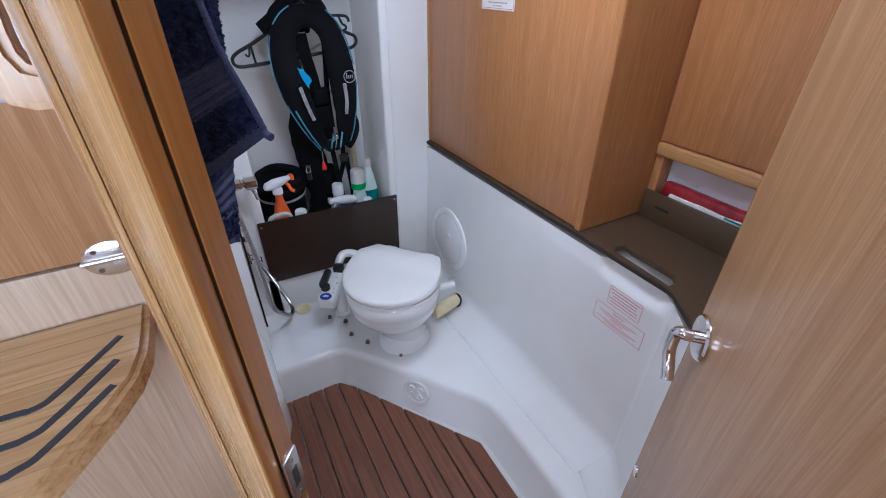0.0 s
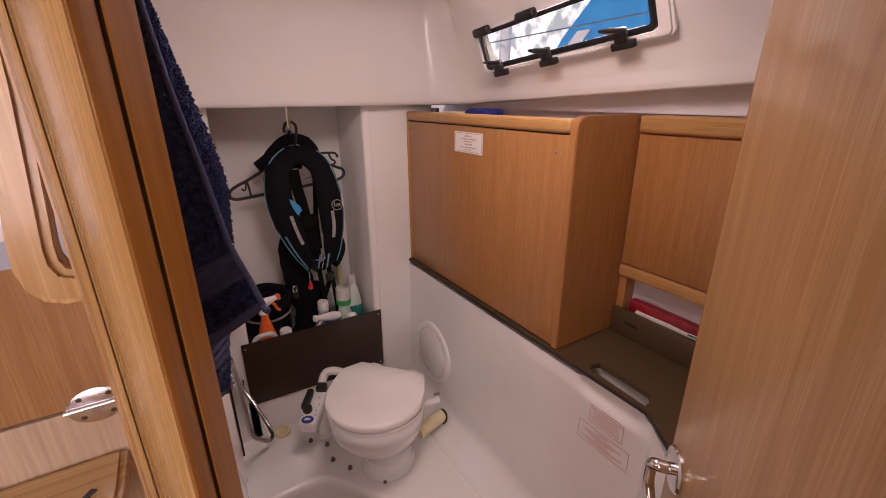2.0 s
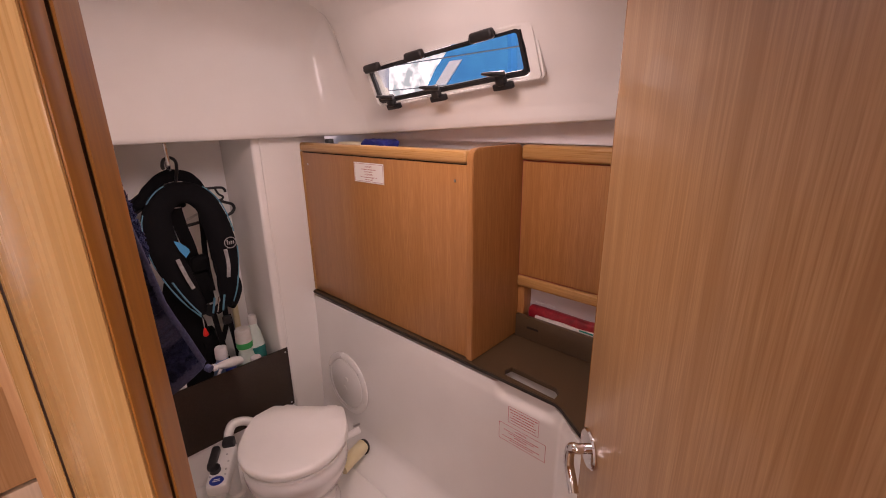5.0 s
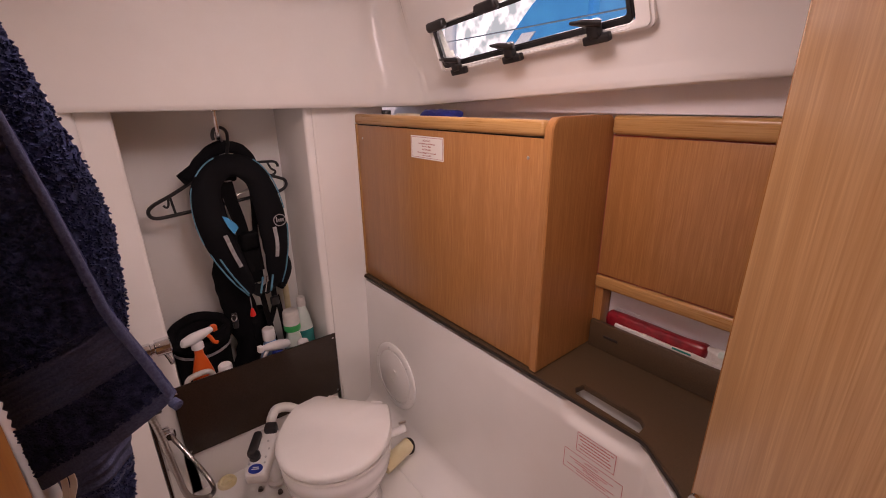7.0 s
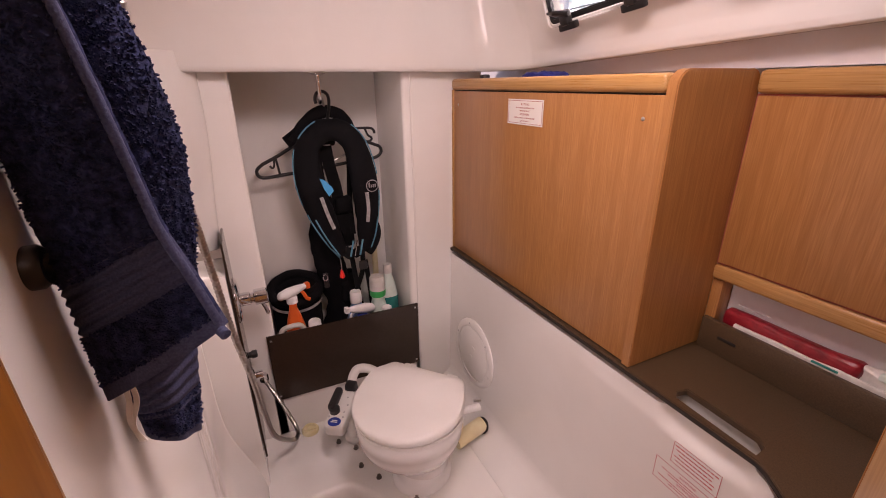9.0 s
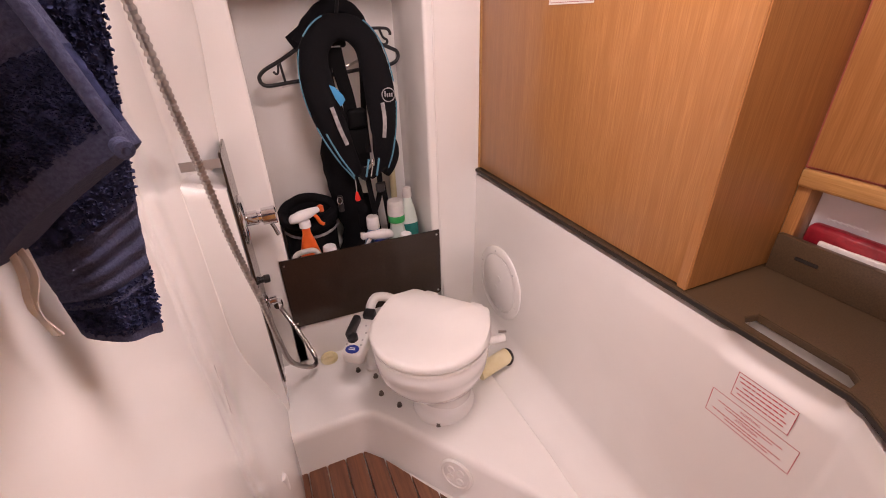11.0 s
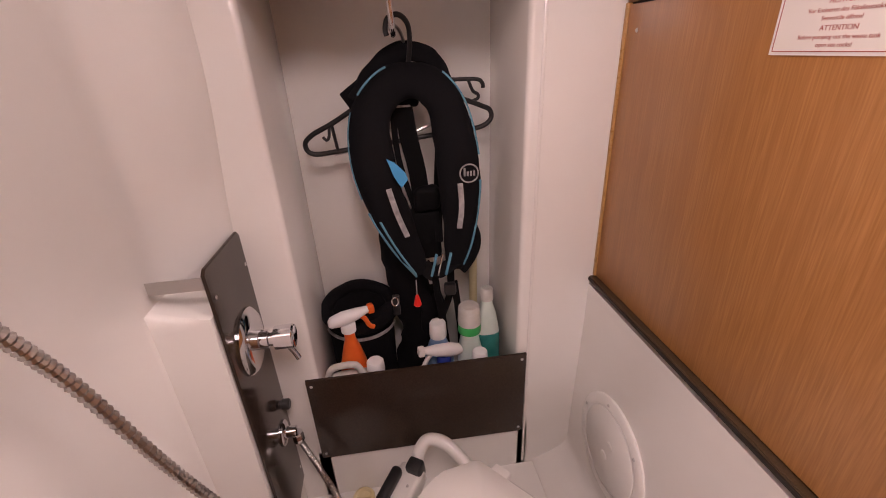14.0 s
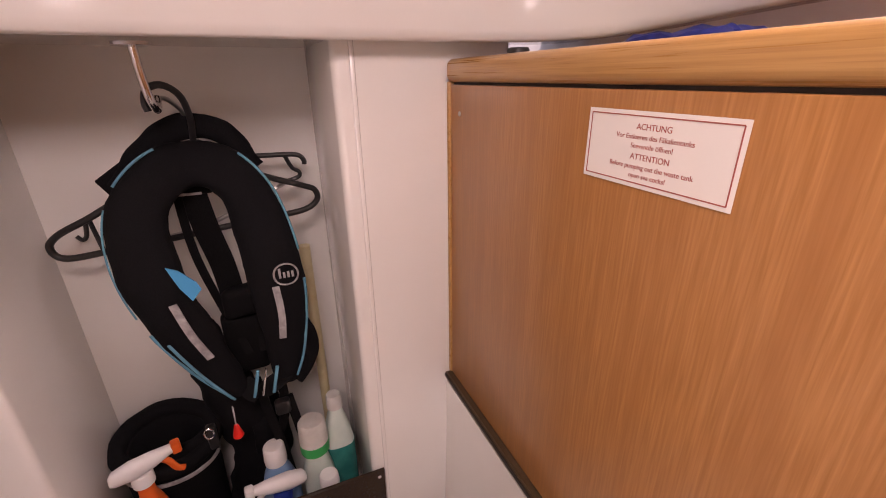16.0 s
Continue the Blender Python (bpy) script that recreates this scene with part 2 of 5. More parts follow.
def join(own, bm):
    if bm is None:
        return own
    me = bpy.data.meshes.new("tmp")
    own.to_mesh(me)
    own.free()
    bm.from_mesh(me)
    bpy.data.meshes.remove(me)
    return bm


def lathe(profile, n=32, m=None, bm=None, sx=1.0, sy=1.0):
    """Turn (radius, height) pairs about z."""
    own = bmesh.new()
    rings = []
    for r, z in profile:
        if r < 1e-5:
            rings.append([own.verts.new((0, 0, z))])
        else:
            rings.append([own.verts.new((r * sx * math.cos(2 * math.pi * i / n), r * sy * math.sin(2 * math.pi * i / n), z)) for i in range(n)])
    for a, b in zip(rings, rings[1:]):
        for i in range(n):
            j = (i + 1) % n
            if len(a) == 1 and len(b) == 1:
                continue
            if len(a) == 1:
                own.faces.new((a[0], b[i], b[j]))
            elif len(b) == 1:
                own.faces.new((a[i], a[j], b[0]))
            else:
                own.faces.new((a[i], a[j], b[j], b[i]))
    for ring in (rings[0], rings[-1]):
        if len(ring) > 1:
            own.faces.new(ring)
    if m is not None:
        own.transform(m)
    return join(own, bm)


def spline(points, n=8, closed=False):
    """Catmull-Rom points through the given ones."""
    p = [Vector(q) for q in points]
    out = []
    k = len(p)
    for i in range(k if closed else k - 1):
        a, b, c, d = (p[(i + j) % k] if closed else p[min(max(i + j, 0), k - 1)] for j in (-1, 0, 1, 2))
        for s in range(n):
            t = s / n
            out.append(0.5 * (2 * b + (c - a) * t + (2 * a - 5 * b + 4 * c - d) * t * t + (3 * b - a - 3 * c + d) * t ** 3))
    if not closed:
        out.append(p[-1])
    return out


def sweep(path, radius, n=8, closed=False, flat=1.0, up=(0, 0, 1), bm=None, ridge=0.0):
    """A tube along path; radius a number or one for each point; flat squeezes it along the frame's second axis."""
    own = bmesh.new()
    path = [Vector(p) for p in path]
    k = len(path)
    rings = []
    side = None
    for i, p in enumerate(path):
        a, b = (path[(i - 1) % k], path[(i + 1) % k]) if closed else (path[max(i - 1, 0)], path[min(i + 1, k - 1)])
        t = (b - a).normalized()
        if side is None:
            side = t.cross(Vector(up))
            if side.length < 1e-3:
                side = t.cross(Vector((1, 0.3, 0)))
        side = (side - t * side.dot(t)).normalized()
        other = t.cross(side)
        r = radius[i] if isinstance(radius, (list, tuple)) else radius
        if ridge and i % 2:
            r *= 1 - ridge
        rings.append([own.verts.new(p + side * r * math.cos(2 * math.pi * j / n) + other * r * flat * math.sin(2 * math.pi * j / n)) for j in range(n)])
    pairs = list(zip(rings, rings[1:])) + ([(rings[-1], rings[0])] if closed else [])
    for a, b in pairs:
        for j in range(n):
            own.faces.new((a[j], a[(j + 1) % n], b[(j + 1) % n], b[j]))
    if not closed:
        own.faces.new(rings[0]), own.faces.new(rings[-1])
    return join(own, bm)


def ribbon(path, width, thick, across, bm=None):
    """A flat strap along path, its width along the vector across."""
    own = bmesh.new()
    path = [Vector(p) for p in path]
    k = len(path)
    rings = []
    for i, p in enumerate(path):
        t = (path[min(i + 1, k - 1)] - path[max(i - 1, 0)]).normalized()
        s = Vector(across)
        s = (s - t * s.dot(t)).normalized() * width / 2
        o = t.cross(s).normalized() * thick / 2
        rings.append([own.verts.new(p + q) for q in (s + o, s - o, -s - o, -s + o)])
    for a, b in zip(rings, rings[1:]):
        for j in range(4):
            own.faces.new((a[j], a[(j + 1) % 4], b[(j + 1) % 4], b[j]))
    own.faces.new(rings[0]), own.faces.new(rings[-1])
    return join(own, bm)


def slab(outline, z0, z1, holes=(), bevel=0.0, m=None, bm=None):
    """A plate from a 2D outline with holes, between two heights."""
    own = bmesh.new()
    edges = []
    for loop in (outline, *holes):
        vs = [own.verts.new((x, y, z0)) for x, y in loop]
        edges += [own.edges.new((vs[i], vs[(i + 1) % len(vs)])) for i in range(len(vs))]
    bmesh.ops.triangle_fill(own, edges=edges, use_beauty=True)
    up = bmesh.ops.extrude_face_region(own, geom=own.faces[:])["geom"]
    bmesh.ops.translate(own, verts=[g for g in up if isinstance(g, bmesh.types.BMVert)], vec=(0, 0, z1 - z0))
    if bevel:
        bmesh.ops.recalc_face_normals(own, faces=own.faces)
        sharp = [e for e in own.edges if len(e.link_faces) == 2 and e.calc_face_angle() > 1.2 and abs(e.verts[0].co.z - e.verts[1].co.z) < 1e-6]
        bmesh.ops.bevel(own, geom=sharp, offset=bevel, segments=2, affect="EDGES")
    if m is not None:
        own.transform(m)
    return join(own, bm)


def rounded(x0, x1, y0, y1, r, n=6):
    out = []
    for cx, cy, a in ((x1 - r, y1 - r, 0), (x0 + r, y1 - r, 90), (x0 + r, y0 + r, 180), (x1 - r, y0 + r, 270)):
        out += [(cx + r * math.cos(radians(a + 90 * i / n)), cy + r * math.sin(radians(a + 90 * i / n))) for i in range(n + 1)]
    return out


def disc_at(c, axis, profile, n=32, bm=None):
    """A lathe at c whose height runs along axis."""
    q = Vector(axis).to_track_quat("Z", "Y").to_matrix().to_4x4()
    return lathe(profile, n, Matrix.Translation(c) @ q, bm)


def smoothstep(a, b, x):
    t = min(max((x - a) / (b - a), 0), 1)
    return t * t * (3 - 2 * t)


def sheet(rows, back=None, bm=None):
    """A surface from rows of points; back: rows of the far side, which closes it to a shell."""
    own = bmesh.new()
    g = [[own.verts.new(p) for p in r] for r in rows]
    for a, b in zip(g, g[1:]):
        for j in range(len(a) - 1):
            own.faces.new((a[j], a[j + 1], b[j + 1], b[j]))
    if back:
        h = [[own.verts.new(p) for p in r] for r in back]
        for a, b in zip(h, h[1:]):
            for j in range(len(a) - 1):
                own.faces.new((a[j], b[j], b[j + 1], a[j + 1]))
        for i in range(len(g) - 1):
            own.faces.new((g[i][0], g[i + 1][0], h[i + 1][0], h[i][0]))
            own.faces.new((g[i][-1], h[i][-1], h[i + 1][-1], g[i + 1][-1]))
        for j in range(len(g[0]) - 1):
            own.faces.new((g[0][j], h[0][j], h[0][j + 1], g[0][j + 1]))
            own.faces.new((g[-1][j], g[-1][j + 1], h[-1][j + 1], h[-1][j]))
    return join(own, bm)


def arc(c, r, a0, a1, n=8):
    return [(c[0] + r * math.cos(radians(a0 + (a1 - a0) * i / n)), c[1] + r * math.sin(radians(a0 + (a1 - a0) * i / n))) for i in range(n + 1)]


def text(name, body, size, m, mat, parent, align="CENTER"):
    cu = bpy.data.curves.new(name, "FONT")
    cu.body, cu.size, cu.align_x, cu.extrude = body, size, align, 0.0002
    ob = bpy.data.objects.new(name, cu)
    scene.collection.objects.link(ob)
    dg = bpy.context.evaluated_depsgraph_get()
    me = bpy.data.meshes.new_from_object(ob.evaluated_get(dg))
    bpy.data.objects.remove(ob)
    me.transform(m)
    me.materials.clear()
    me.materials.append(mat)
    out = new(name, me)
    out.parent = parent
    return out


def structure(name, bm, mat, label, category, smooth=40):
    return tagged(new(name, finish(bm, name, mat, smooth)), label, category, kind="structure")


# ---- the shower room: floor, walls, ceiling ----
def platform_profile():
    """Step edge of the raised tray, from the bulkhead to the doorway."""
    return [(-0.06, 1.189), (0.245, 1.188), (0.598, 0.713), (0.597, 0.10), (0.597, -0.30)]


def tray():
    """Moulded tray: low pan, sloped step face with rounded edge, raised platform."""
    edge = platform_profile()
    fine = []
    for a, b in zip(edge, edge[1:]):
        for i in range(10):
            fine.append((a[0] + (b[0] - a[0]) * i / 10, a[1] + (b[1] - a[1]) * i / 10))
    fine.append(edge[-1])
    # soften the two corners of the plan
    fine = [fine[0]] + [((fine[i - 1][0] + 2 * fine[i][0] + fine[i + 1][0]) / 4, (fine[i - 1][1] + 2 * fine[i][1] + fine[i + 1][1]) / 4) for i in range(1, len(fine) - 1)] + [fine[-1]]
    rows = []
    prof = [(-0.62, -0.022), (-0.045, -0.022), (-0.036, -0.020), (-0.030, -0.010), (-0.012, 0.120), (-0.008, 0.138), (0.0, 0.146), (0.010, 0.149)]
    for d, z in prof:
        r = []
        for i, p in enumerate(fine):
            a, b = fine[max(i - 1, 0)], fine[min(i + 1, len(fine) - 1)]
            t = Vector((b[0] - a[0], b[1] - a[1])).normalized()
            n = Vector((-t.y, t.x))
            if d < -0.1:
                q = Vector((min(p[0] - 0.05, 0.2), min(p[1] - 0.05, 0.95)))
            else:
                q = Vector(p) + n * d
            r.append((q.x, q.y, z))
        rows.append(r)
    far = []
    for i, p in enumerate(fine):
        f = i / (len(fine) - 1)
        far.append((0.86 if f > 0.3 else -0.06 + 0.92 * f / 0.3, 1.53 if f < 0.3 else 1.53 - (f - 0.3) / 0.7 * 1.90, 0.149))
    rows.append(far)
    bm = sheet(rows, [[(x, y, z - 0.03) for x, y, z in r] for r in rows])
    box(-0.12, 0.25, -0.45, 1.2, -0.06, -0.024, bm=bm)
    box(0.2, 0.58, -0.45, 0.75, -0.06, -0.024, bm=bm)
    return bm


structure("floor", tray(), GEL, "white moulded gelcoat shower tray with raised toilet platform", "floor")


def right_wall():
    """Moulded panel below the worktop, which turns in a soft corner behind the door."""
    plan = [(0.775, 1.515 - 0.895 * i / 40) for i in range(40)] + [(0.775, 0.62 - 0.005 * i) for i in range(42)]
    plan += [(0.775 - 0.02 + 0.02 * math.cos(radians(a)), 0.40 - 0.06 * math.sin(radians(a))) for a in range(10, 46, 10)]
    x, y = plan[-1]
    plan += [(x - 0.66 * s, y - 0.75 * s) for s in (0.015, 0.03, 0.05, 0.08, 0.12, 0.18, 0.3, 0.5, 0.7, 0.9, 1.0)]
    zs = [0.10, 0.150, 0.152, 0.156, 0.163, 0.172, 0.185, 0.20, 0.22, 0.245, 0.28, 0.33, 0.40, 0.48, 0.56, 0.62, 0.655, 0.67, 0.68, 0.688, 0.692, 0.696, 0.700, 0.704, 0.708, 0.714, 0.73, 0.748]
    front, back = [], []
    for z in zs:
        f, b = [], []
        for i, p in enumerate(plan):
            a, c = plan[max(i - 1, 0)], plan[min(i + 1, len(plan) - 1)]
            t = Vector((c[0] - a[0], c[1] - a[1])).normalized()
            n = Vector((t.y, -t.x))
            if n.x > 0:
                n = -n
            cove = 0.105 * (1 - smoothstep(0.145, 0.24, z)) ** 2 + 0.010 * (1 - smoothstep(0.2, 0.7, z))
            cove *= 1 - 0.75 * smoothstep(83, 97, i)
            # the lower panel stands a little proud from the toilet to the door
            off = cove + 0.004 * (1 - smoothstep(0.72, 0.84, p[1])) * (1 - smoothstep(0.70, 0.74, z))
            scoop = 0.024 * smoothstep(0.372, 0.410, p[1]) * (1 - smoothstep(0.535, 0.574, p[1])) * smoothstep(0.692, 0.748, z)
            q = Vector(p) + n * (off - scoop)
            f.append((q.x, q.y, z))
            q = Vector(p) - n * 0.03
            b.append((q.x, q.y, z))
        front.append(f)
        back.append(b)
    return sheet(front, back)


structure("wall_right", right_wall(), GEL, "white glossy moulded wall panel under the worktop", "wall")

# end wall with a tall locker niche
bm = box(-0.10, 0.103, 1.501, 1.84, -0.03, 1.42, 0.012, 3)
structure("wall_front_left", bm, GEL, "white gelcoat pier beside the locker niche", "wall")
bm = box(0.600, 0.90, 1.501, 1.84, -0.03, 1.42, 0.012, 3)
box(0.626, 0.634, 1.4975, 1.505, 0.16, 1.40, 0.003, 2, bm)
structure("wall_front_right", bm, GEL, "white gelcoat pier with a moulded bead", "wall")
bm = box(0.05, 0.65, 1.501, 1.84, 0.10, 0.33, 0.012, 3)
structure("wall_niche_base", bm, GEL, "white gelcoat ledge that floors the niche", "wall")
bm = box(0.05, 0.65, 1.785, 1.84, 0.30, 1.42, 0.004)
structure("wall_niche_back", bm, GEL, "white gelcoat back of the locker niche", "wall")


def left_wall():
    """Bulkhead lining: recessed panel, raised edge and the moulded block that carries the mixer."""
    ys = [0.345 + 0.0215 * i for i in range(24)] + [0.86 + 0.01 * i for i in range(30)] + [1.17 + 0.025 * i for i in range(4)] + [1.265 + 0.006 * i for i in range(11)] + [1.335 + 0.018 * i for i in range(11)]
    zs = [-0.02 + 0.0125 * i for i in range(118)]
    front, back = [], []
    for z in zs:
        f, b = [], []
        for y in ys:
            x = -0.050 - 0.034 * smoothstep(0.78, 1.12, y) * smoothstep(0.12, 0.55, z)
            x += 0.050 * smoothstep(0.90, 1.10, y) * (1 - smoothstep(0.12, 0.45, z))
            column = smoothstep(1.288, 1.302, y) * (1 - smoothstep(0.893, 0.913, z))
            x += (0.006 - x) * column
            x += (0.004 + 0.026 * smoothstep(0.92, 1.30, z) - x) * smoothstep(1.34, 1.51, y) * (1 - column)
            x -= 0.004 * math.exp(-((y - 0.845) / 0.012) ** 2)
            f.append((x, y, z))
            b.append((-0.0555 - 0.0225 * smoothstep(0.39, 0.41, y) - 0.062 * smoothstep(0.84, 0.97, y), y, z))
        front.append(f)
        back.append(b)
    return sheet(front, back)


structure("wall_left", left_wall(), GEL, "white gelcoat bulkhead lining with moulded ridges", "wall")

# hull side above and behind the cabinets
structure("wall_hull", box(1.06, 1.10, -0.5, 1.85, 0.0, 1.50), HULL, "pale hull lining behind the cabinets", "wall")
structure("hull_lining", box(1.030, 1.058, 0.10, 1.49, 1.3800, 1.49), HULL, "pale lining between the cabinet tops and the deckhead", "wall")
AFT = [(1.06, 0.095), (0.60, 0.095), (0.02, -0.44)]
structure("wall_aft", sheet([[(x, y, z) for x, y in AFT] for z in (0.74, 1.95)], [[(x + 0.012, y - 0.028, z) for x, y in AFT] for z in (0.74, 1.95)]), DOORWOOD, "wood veneer bulkhead behind the open door", "wall")


def headliner():
    """Deckhead moulding: lip, upright faces, rounded turn into the ceiling."""
    plan = [(-0.12 + 0.05 * i, 1.45) for i in range(19)]
    plan += [(0.79 + 0.175 * math.sin(radians(a)), 1.275 + 0.175 * math.cos(radians(a))) for a in range(9, 90, 9)]
    plan += [(0.965, 1.27 - 0.06 * i) for i in range(30)]
    prof = [(-0.45, 1.405), (-0.02, 1.398), (-0.006, 1.394), (0.0, 1.398), (0.004, 1.41), (0.008, 1.44), (0.014, 1.50), (0.022, 1.58), (0.032, 1.66), (0.040, 1.70), (0.055, 1.735), (0.085, 1.765), (0.13, 1.785), (0.22, 1.80), (0.40, 1.815)]
    rows, back = [], []
    flat = (-0.45, -0.02, -0.006, 0.0, 0.003, 0.006, 0.008, 0.010, 0.014, 0.020, 0.042, 0.085, 0.14, 0.24, 0.40)
    for (side, z), end in zip(prof, flat):
        r, q2 = [], []
        for i, p in enumerate(plan):
            a, c = plan[max(i - 1, 0)], plan[min(i + 1, len(plan) - 1)]
            t = Vector((c[0] - a[0], c[1] - a[1])).normalized()
            n = Vector((t.y, -t.x))
            k = smoothstep(18, 30, i)
            d = end + (side - end) * smoothstep(14, 26, i)
            dd = d + k * (0.10 * smoothstep(1.42, 1.72, z) + (0.10 if d < -0.1 else 0))
            zz = z + 0.046 * max(1.42 - p[1], 0) * k
            if d < -0.1 and 16 < i < 32:
                dd = max(dd, -0.25)
            q = Vector(p) + n * dd
            r.append((q.x, q.y, zz))
            q = Vector(p) + n * (dd - 0.01)
            q2.append((q.x, q.y, zz + 0.025))
        rows.append(r)
        back.append(q2)
    return rows, back


liner_rows, liner_back = headliner()
# ceiling with the window opening left free in the coachroof side
WIN_C = Vector((0.907, 0.873, 1.586))
WIN_U = Vector((0.0, -1.0, 0.088)).normalized()
WIN_N = Vector((-1.0, 0.0, -0.36)).normalized()
WIN_N = (WIN_N - WIN_U * WIN_N.dot(WIN_U)).normalized()
WIN_V = WIN_N.cross(WIN_U).normalized()
if WIN_V.z < 0:
    WIN_V = -WIN_V


def in_window(p):
    d = Vector(p) - WIN_C
    return abs(d.dot(WIN_U)) < 0.285 and abs(d.dot(WIN_V)) < 0.056


def liner_mesh():
    bm = sheet(liner_rows, liner_back)
    # divide the coachroof side finely, then open it where the window sits
    faces = [f for f in bm.faces if f.calc_center_median().x > 0.80 and 0.45 < f.calc_center_median().y < 1.32 and 1.42 < f.calc_center_median().z < 1.78]
    bmesh.ops.subdivide_edges(bm, edges=list({e for f in faces for e in f.edges}), cuts=4, use_grid_fill=True)
    gone = [f for f in bm.faces if in_window(f.calc_center_median())]
    bmesh.ops.delete(bm, geom=gone, context="FACES")
    # flat ceiling with a deck hatch
    xs = [-0.12, 0.21, 0.55, 0.80]
    ys = [-0.55, 0.39, 0.73, 1.15]
    for i in range(3):
        for j in range(3):
            if (i, j) != (1, 1):
                box(xs[i], xs[i + 1], ys[j], ys[j + 1], 1.826, 1.86, bm=bm)
    for x0, x1, y0, y1 in ((0.20, 0.21, 0.38, 0.74), (0.55, 0.56, 0.38, 0.74), (0.21, 0.55, 0.38, 0.39), (0.21, 0.55, 0.73, 0.74)):
        box(x0, x1, y0, y1, 1.81, 1.90, bm=bm)
    return bm


structure("ceiling", liner_mesh(), GEL, "white glossy moulded deckhead with a rounded lip", "ceiling", 50)


# ---- window in the coachroof side ----
def window():
    win = tagged(new("window_1"), "long narrow opening portlight with black frame and latches", "window", kind="structure")
    m = Matrix((( *WIN_U, 0), (*WIN_V, 0), (*WIN_N, 0), (0, 0, 0, 1))).transposed()
    m.translation = WIN_C + WIN_N * 0.012
    part("window_bezel", slab(rounded(-0.308, 0.328, -0.074, 0.064, 0.016), -0.010, 0.012, [rounded(-0.292, 0.292, -0.058, 0.058, 0.012)], 0.006, m), GEL, win)
    part("window_frame", slab(rounded(-0.290, 0.290, -0.056, 0.056, 0.014), -0.004, 0.011, [rounded(-0.277, 0.277, -0.042, 0.045, 0.008)], 0.003, m), BLACK, win, "black plastic frame")
    pane = part("pane", box(-0.281, 0.281, -0.049, 0.049, -0.002, 0.002, m=m), GLASS, win)
    pane.visible_shadow = False
    for u in (-0.255, -0.060, 0.185):
        h = part("hinge", box(u - 0.036, u + 0.036, 0.046, 0.072, 0.008, 0.030, 0.008, 3, m=m), BLACK, win)
        part("pin", sweep([m @ Vector((u - 0.038, 0.058, 0.020)), m @ Vector((u + 0.038, 0.058, 0.020))], 0.006, 8), RUBBER, h)
    for u in (-0.215, -0.015, 0.215):
        lt = box(u - 0.030, u + 0.030, -0.078, -0.060, 0.012, 0.028, 0.004, 2, m=m)
        box(u - 0.014, u + 0.014, -0.066, -0.030, 0.014, 0.036, 0.006, 2, lt, m)
        la = part("latch", lt, BLACK, win)
        part("lever", sweep([m @ Vector((u + 0.02, -0.040, 0.030)), m @ Vector((u - 0.01, -0.030, 0.046)), m @ Vector((u - 0.04, -0.026, 0.040))], [0.011, 0.012, 0.006], 8, flat=0.6), BLACK, la)
    return win


window()

# ---- door frame, door, saloon side ----
frame_ob = tagged(new("door_frame"), "oak door post with darker stained rebate and seal", "door frame", kind="structure")
part("post", slab([(-0.0366, 0.289), (-0.0378, 0.2878), (-0.0392, 0.2892), (-0.0752, 0.3745), (-0.0752, 0.43), (-0.056, 0.43), (-0.056, 0.330), (-0.0366, 0.330)], -0.03, 1.86), OAK, frame_ob, "pale oak post")
part("groove", box(-0.0766, -0.0754, 0.380, 0.42, -0.03, 1.86), SEALBROWN, frame_ob, "dark joint beside the post")
part("trim_strip", slab([(-0.0768, 0.3775), (-0.0778, 0.3770), (-0.0862, 0.3905), (-0.0862, 0.42), (-0.0768, 0.42)], -0.03, 1.86), OAK, frame_ob, "narrow pale oak trim")
part("rebate", slab([(-0.0364, 0.2858), (-0.0356, 0.2850), (-0.0346, 0.2854), (-0.0252, 0.3000), (-0.0252, 0.3290), (-0.0364, 0.3290)], -0.03, 1.86), OAKDARK, frame_ob, "stained oak rebate")
part("seal", slab([(-0.0250, 0.3040), (-0.0228, 0.3060), (-0.0228, 0.329), (-0.0250, 0.329)], -0.03, 1.86), SEALBROWN, frame_ob, "dark rubber seal in a groove")
part("stop", slab([(-0.0226, 0.3040), (-0.0212, 0.3030), (-0.0080, 0.3195), (-0.0065, 0.3225), (-0.0075, 0.3262), (-0.052, 0.3445), (-0.052, 0.3342), (-0.0226, 0.3312)], -0.03, 1.86), OAKDARK, frame_ob, "stained oak door stop")
pm = Matrix.Translation((-0.0150, 0.3105, 0.855)) @ Matrix.Rotation(math.atan2(0.0165, 0.0132), 4, "Z")
st = part("strike_plate", box(-0.012, 0.014, -0.0030, 0.0008, -0.040, 0.040, 0.001, m=pm), STEEL, frame_ob, "steel strike plate")
part("latch_hole", box(-0.004, 0.006, -0.0036, -0.0028, -0.016, 0.016, m=pm), RUBBER, st)
for z in (-0.030, 0.030):
    part("screw", disc_at(pm @ Vector((0.001, -0.0030, z)), pm.to_3x3() @ Vector((0, -1, 0)), [(0, 0), (0.003, 0), (0.0025, 0.001), (0, 0.001)], 10), BOLT, st)
bm = slab(rounded(-0.09, 0.03, -0.36, -0.285, 0.006), -0.03, 1.86)
part("hinge_post", bm, OAK, frame_ob)
part("head_beam", box(-0.078, 0.003, -0.285, 0.286, 1.79, 1.86, 0.004), OAK, frame_ob)
part("sill", box(-0.078, 0.003, -0.285, 0.286, -0.03, 0.02, 0.004), OAK, frame_ob)


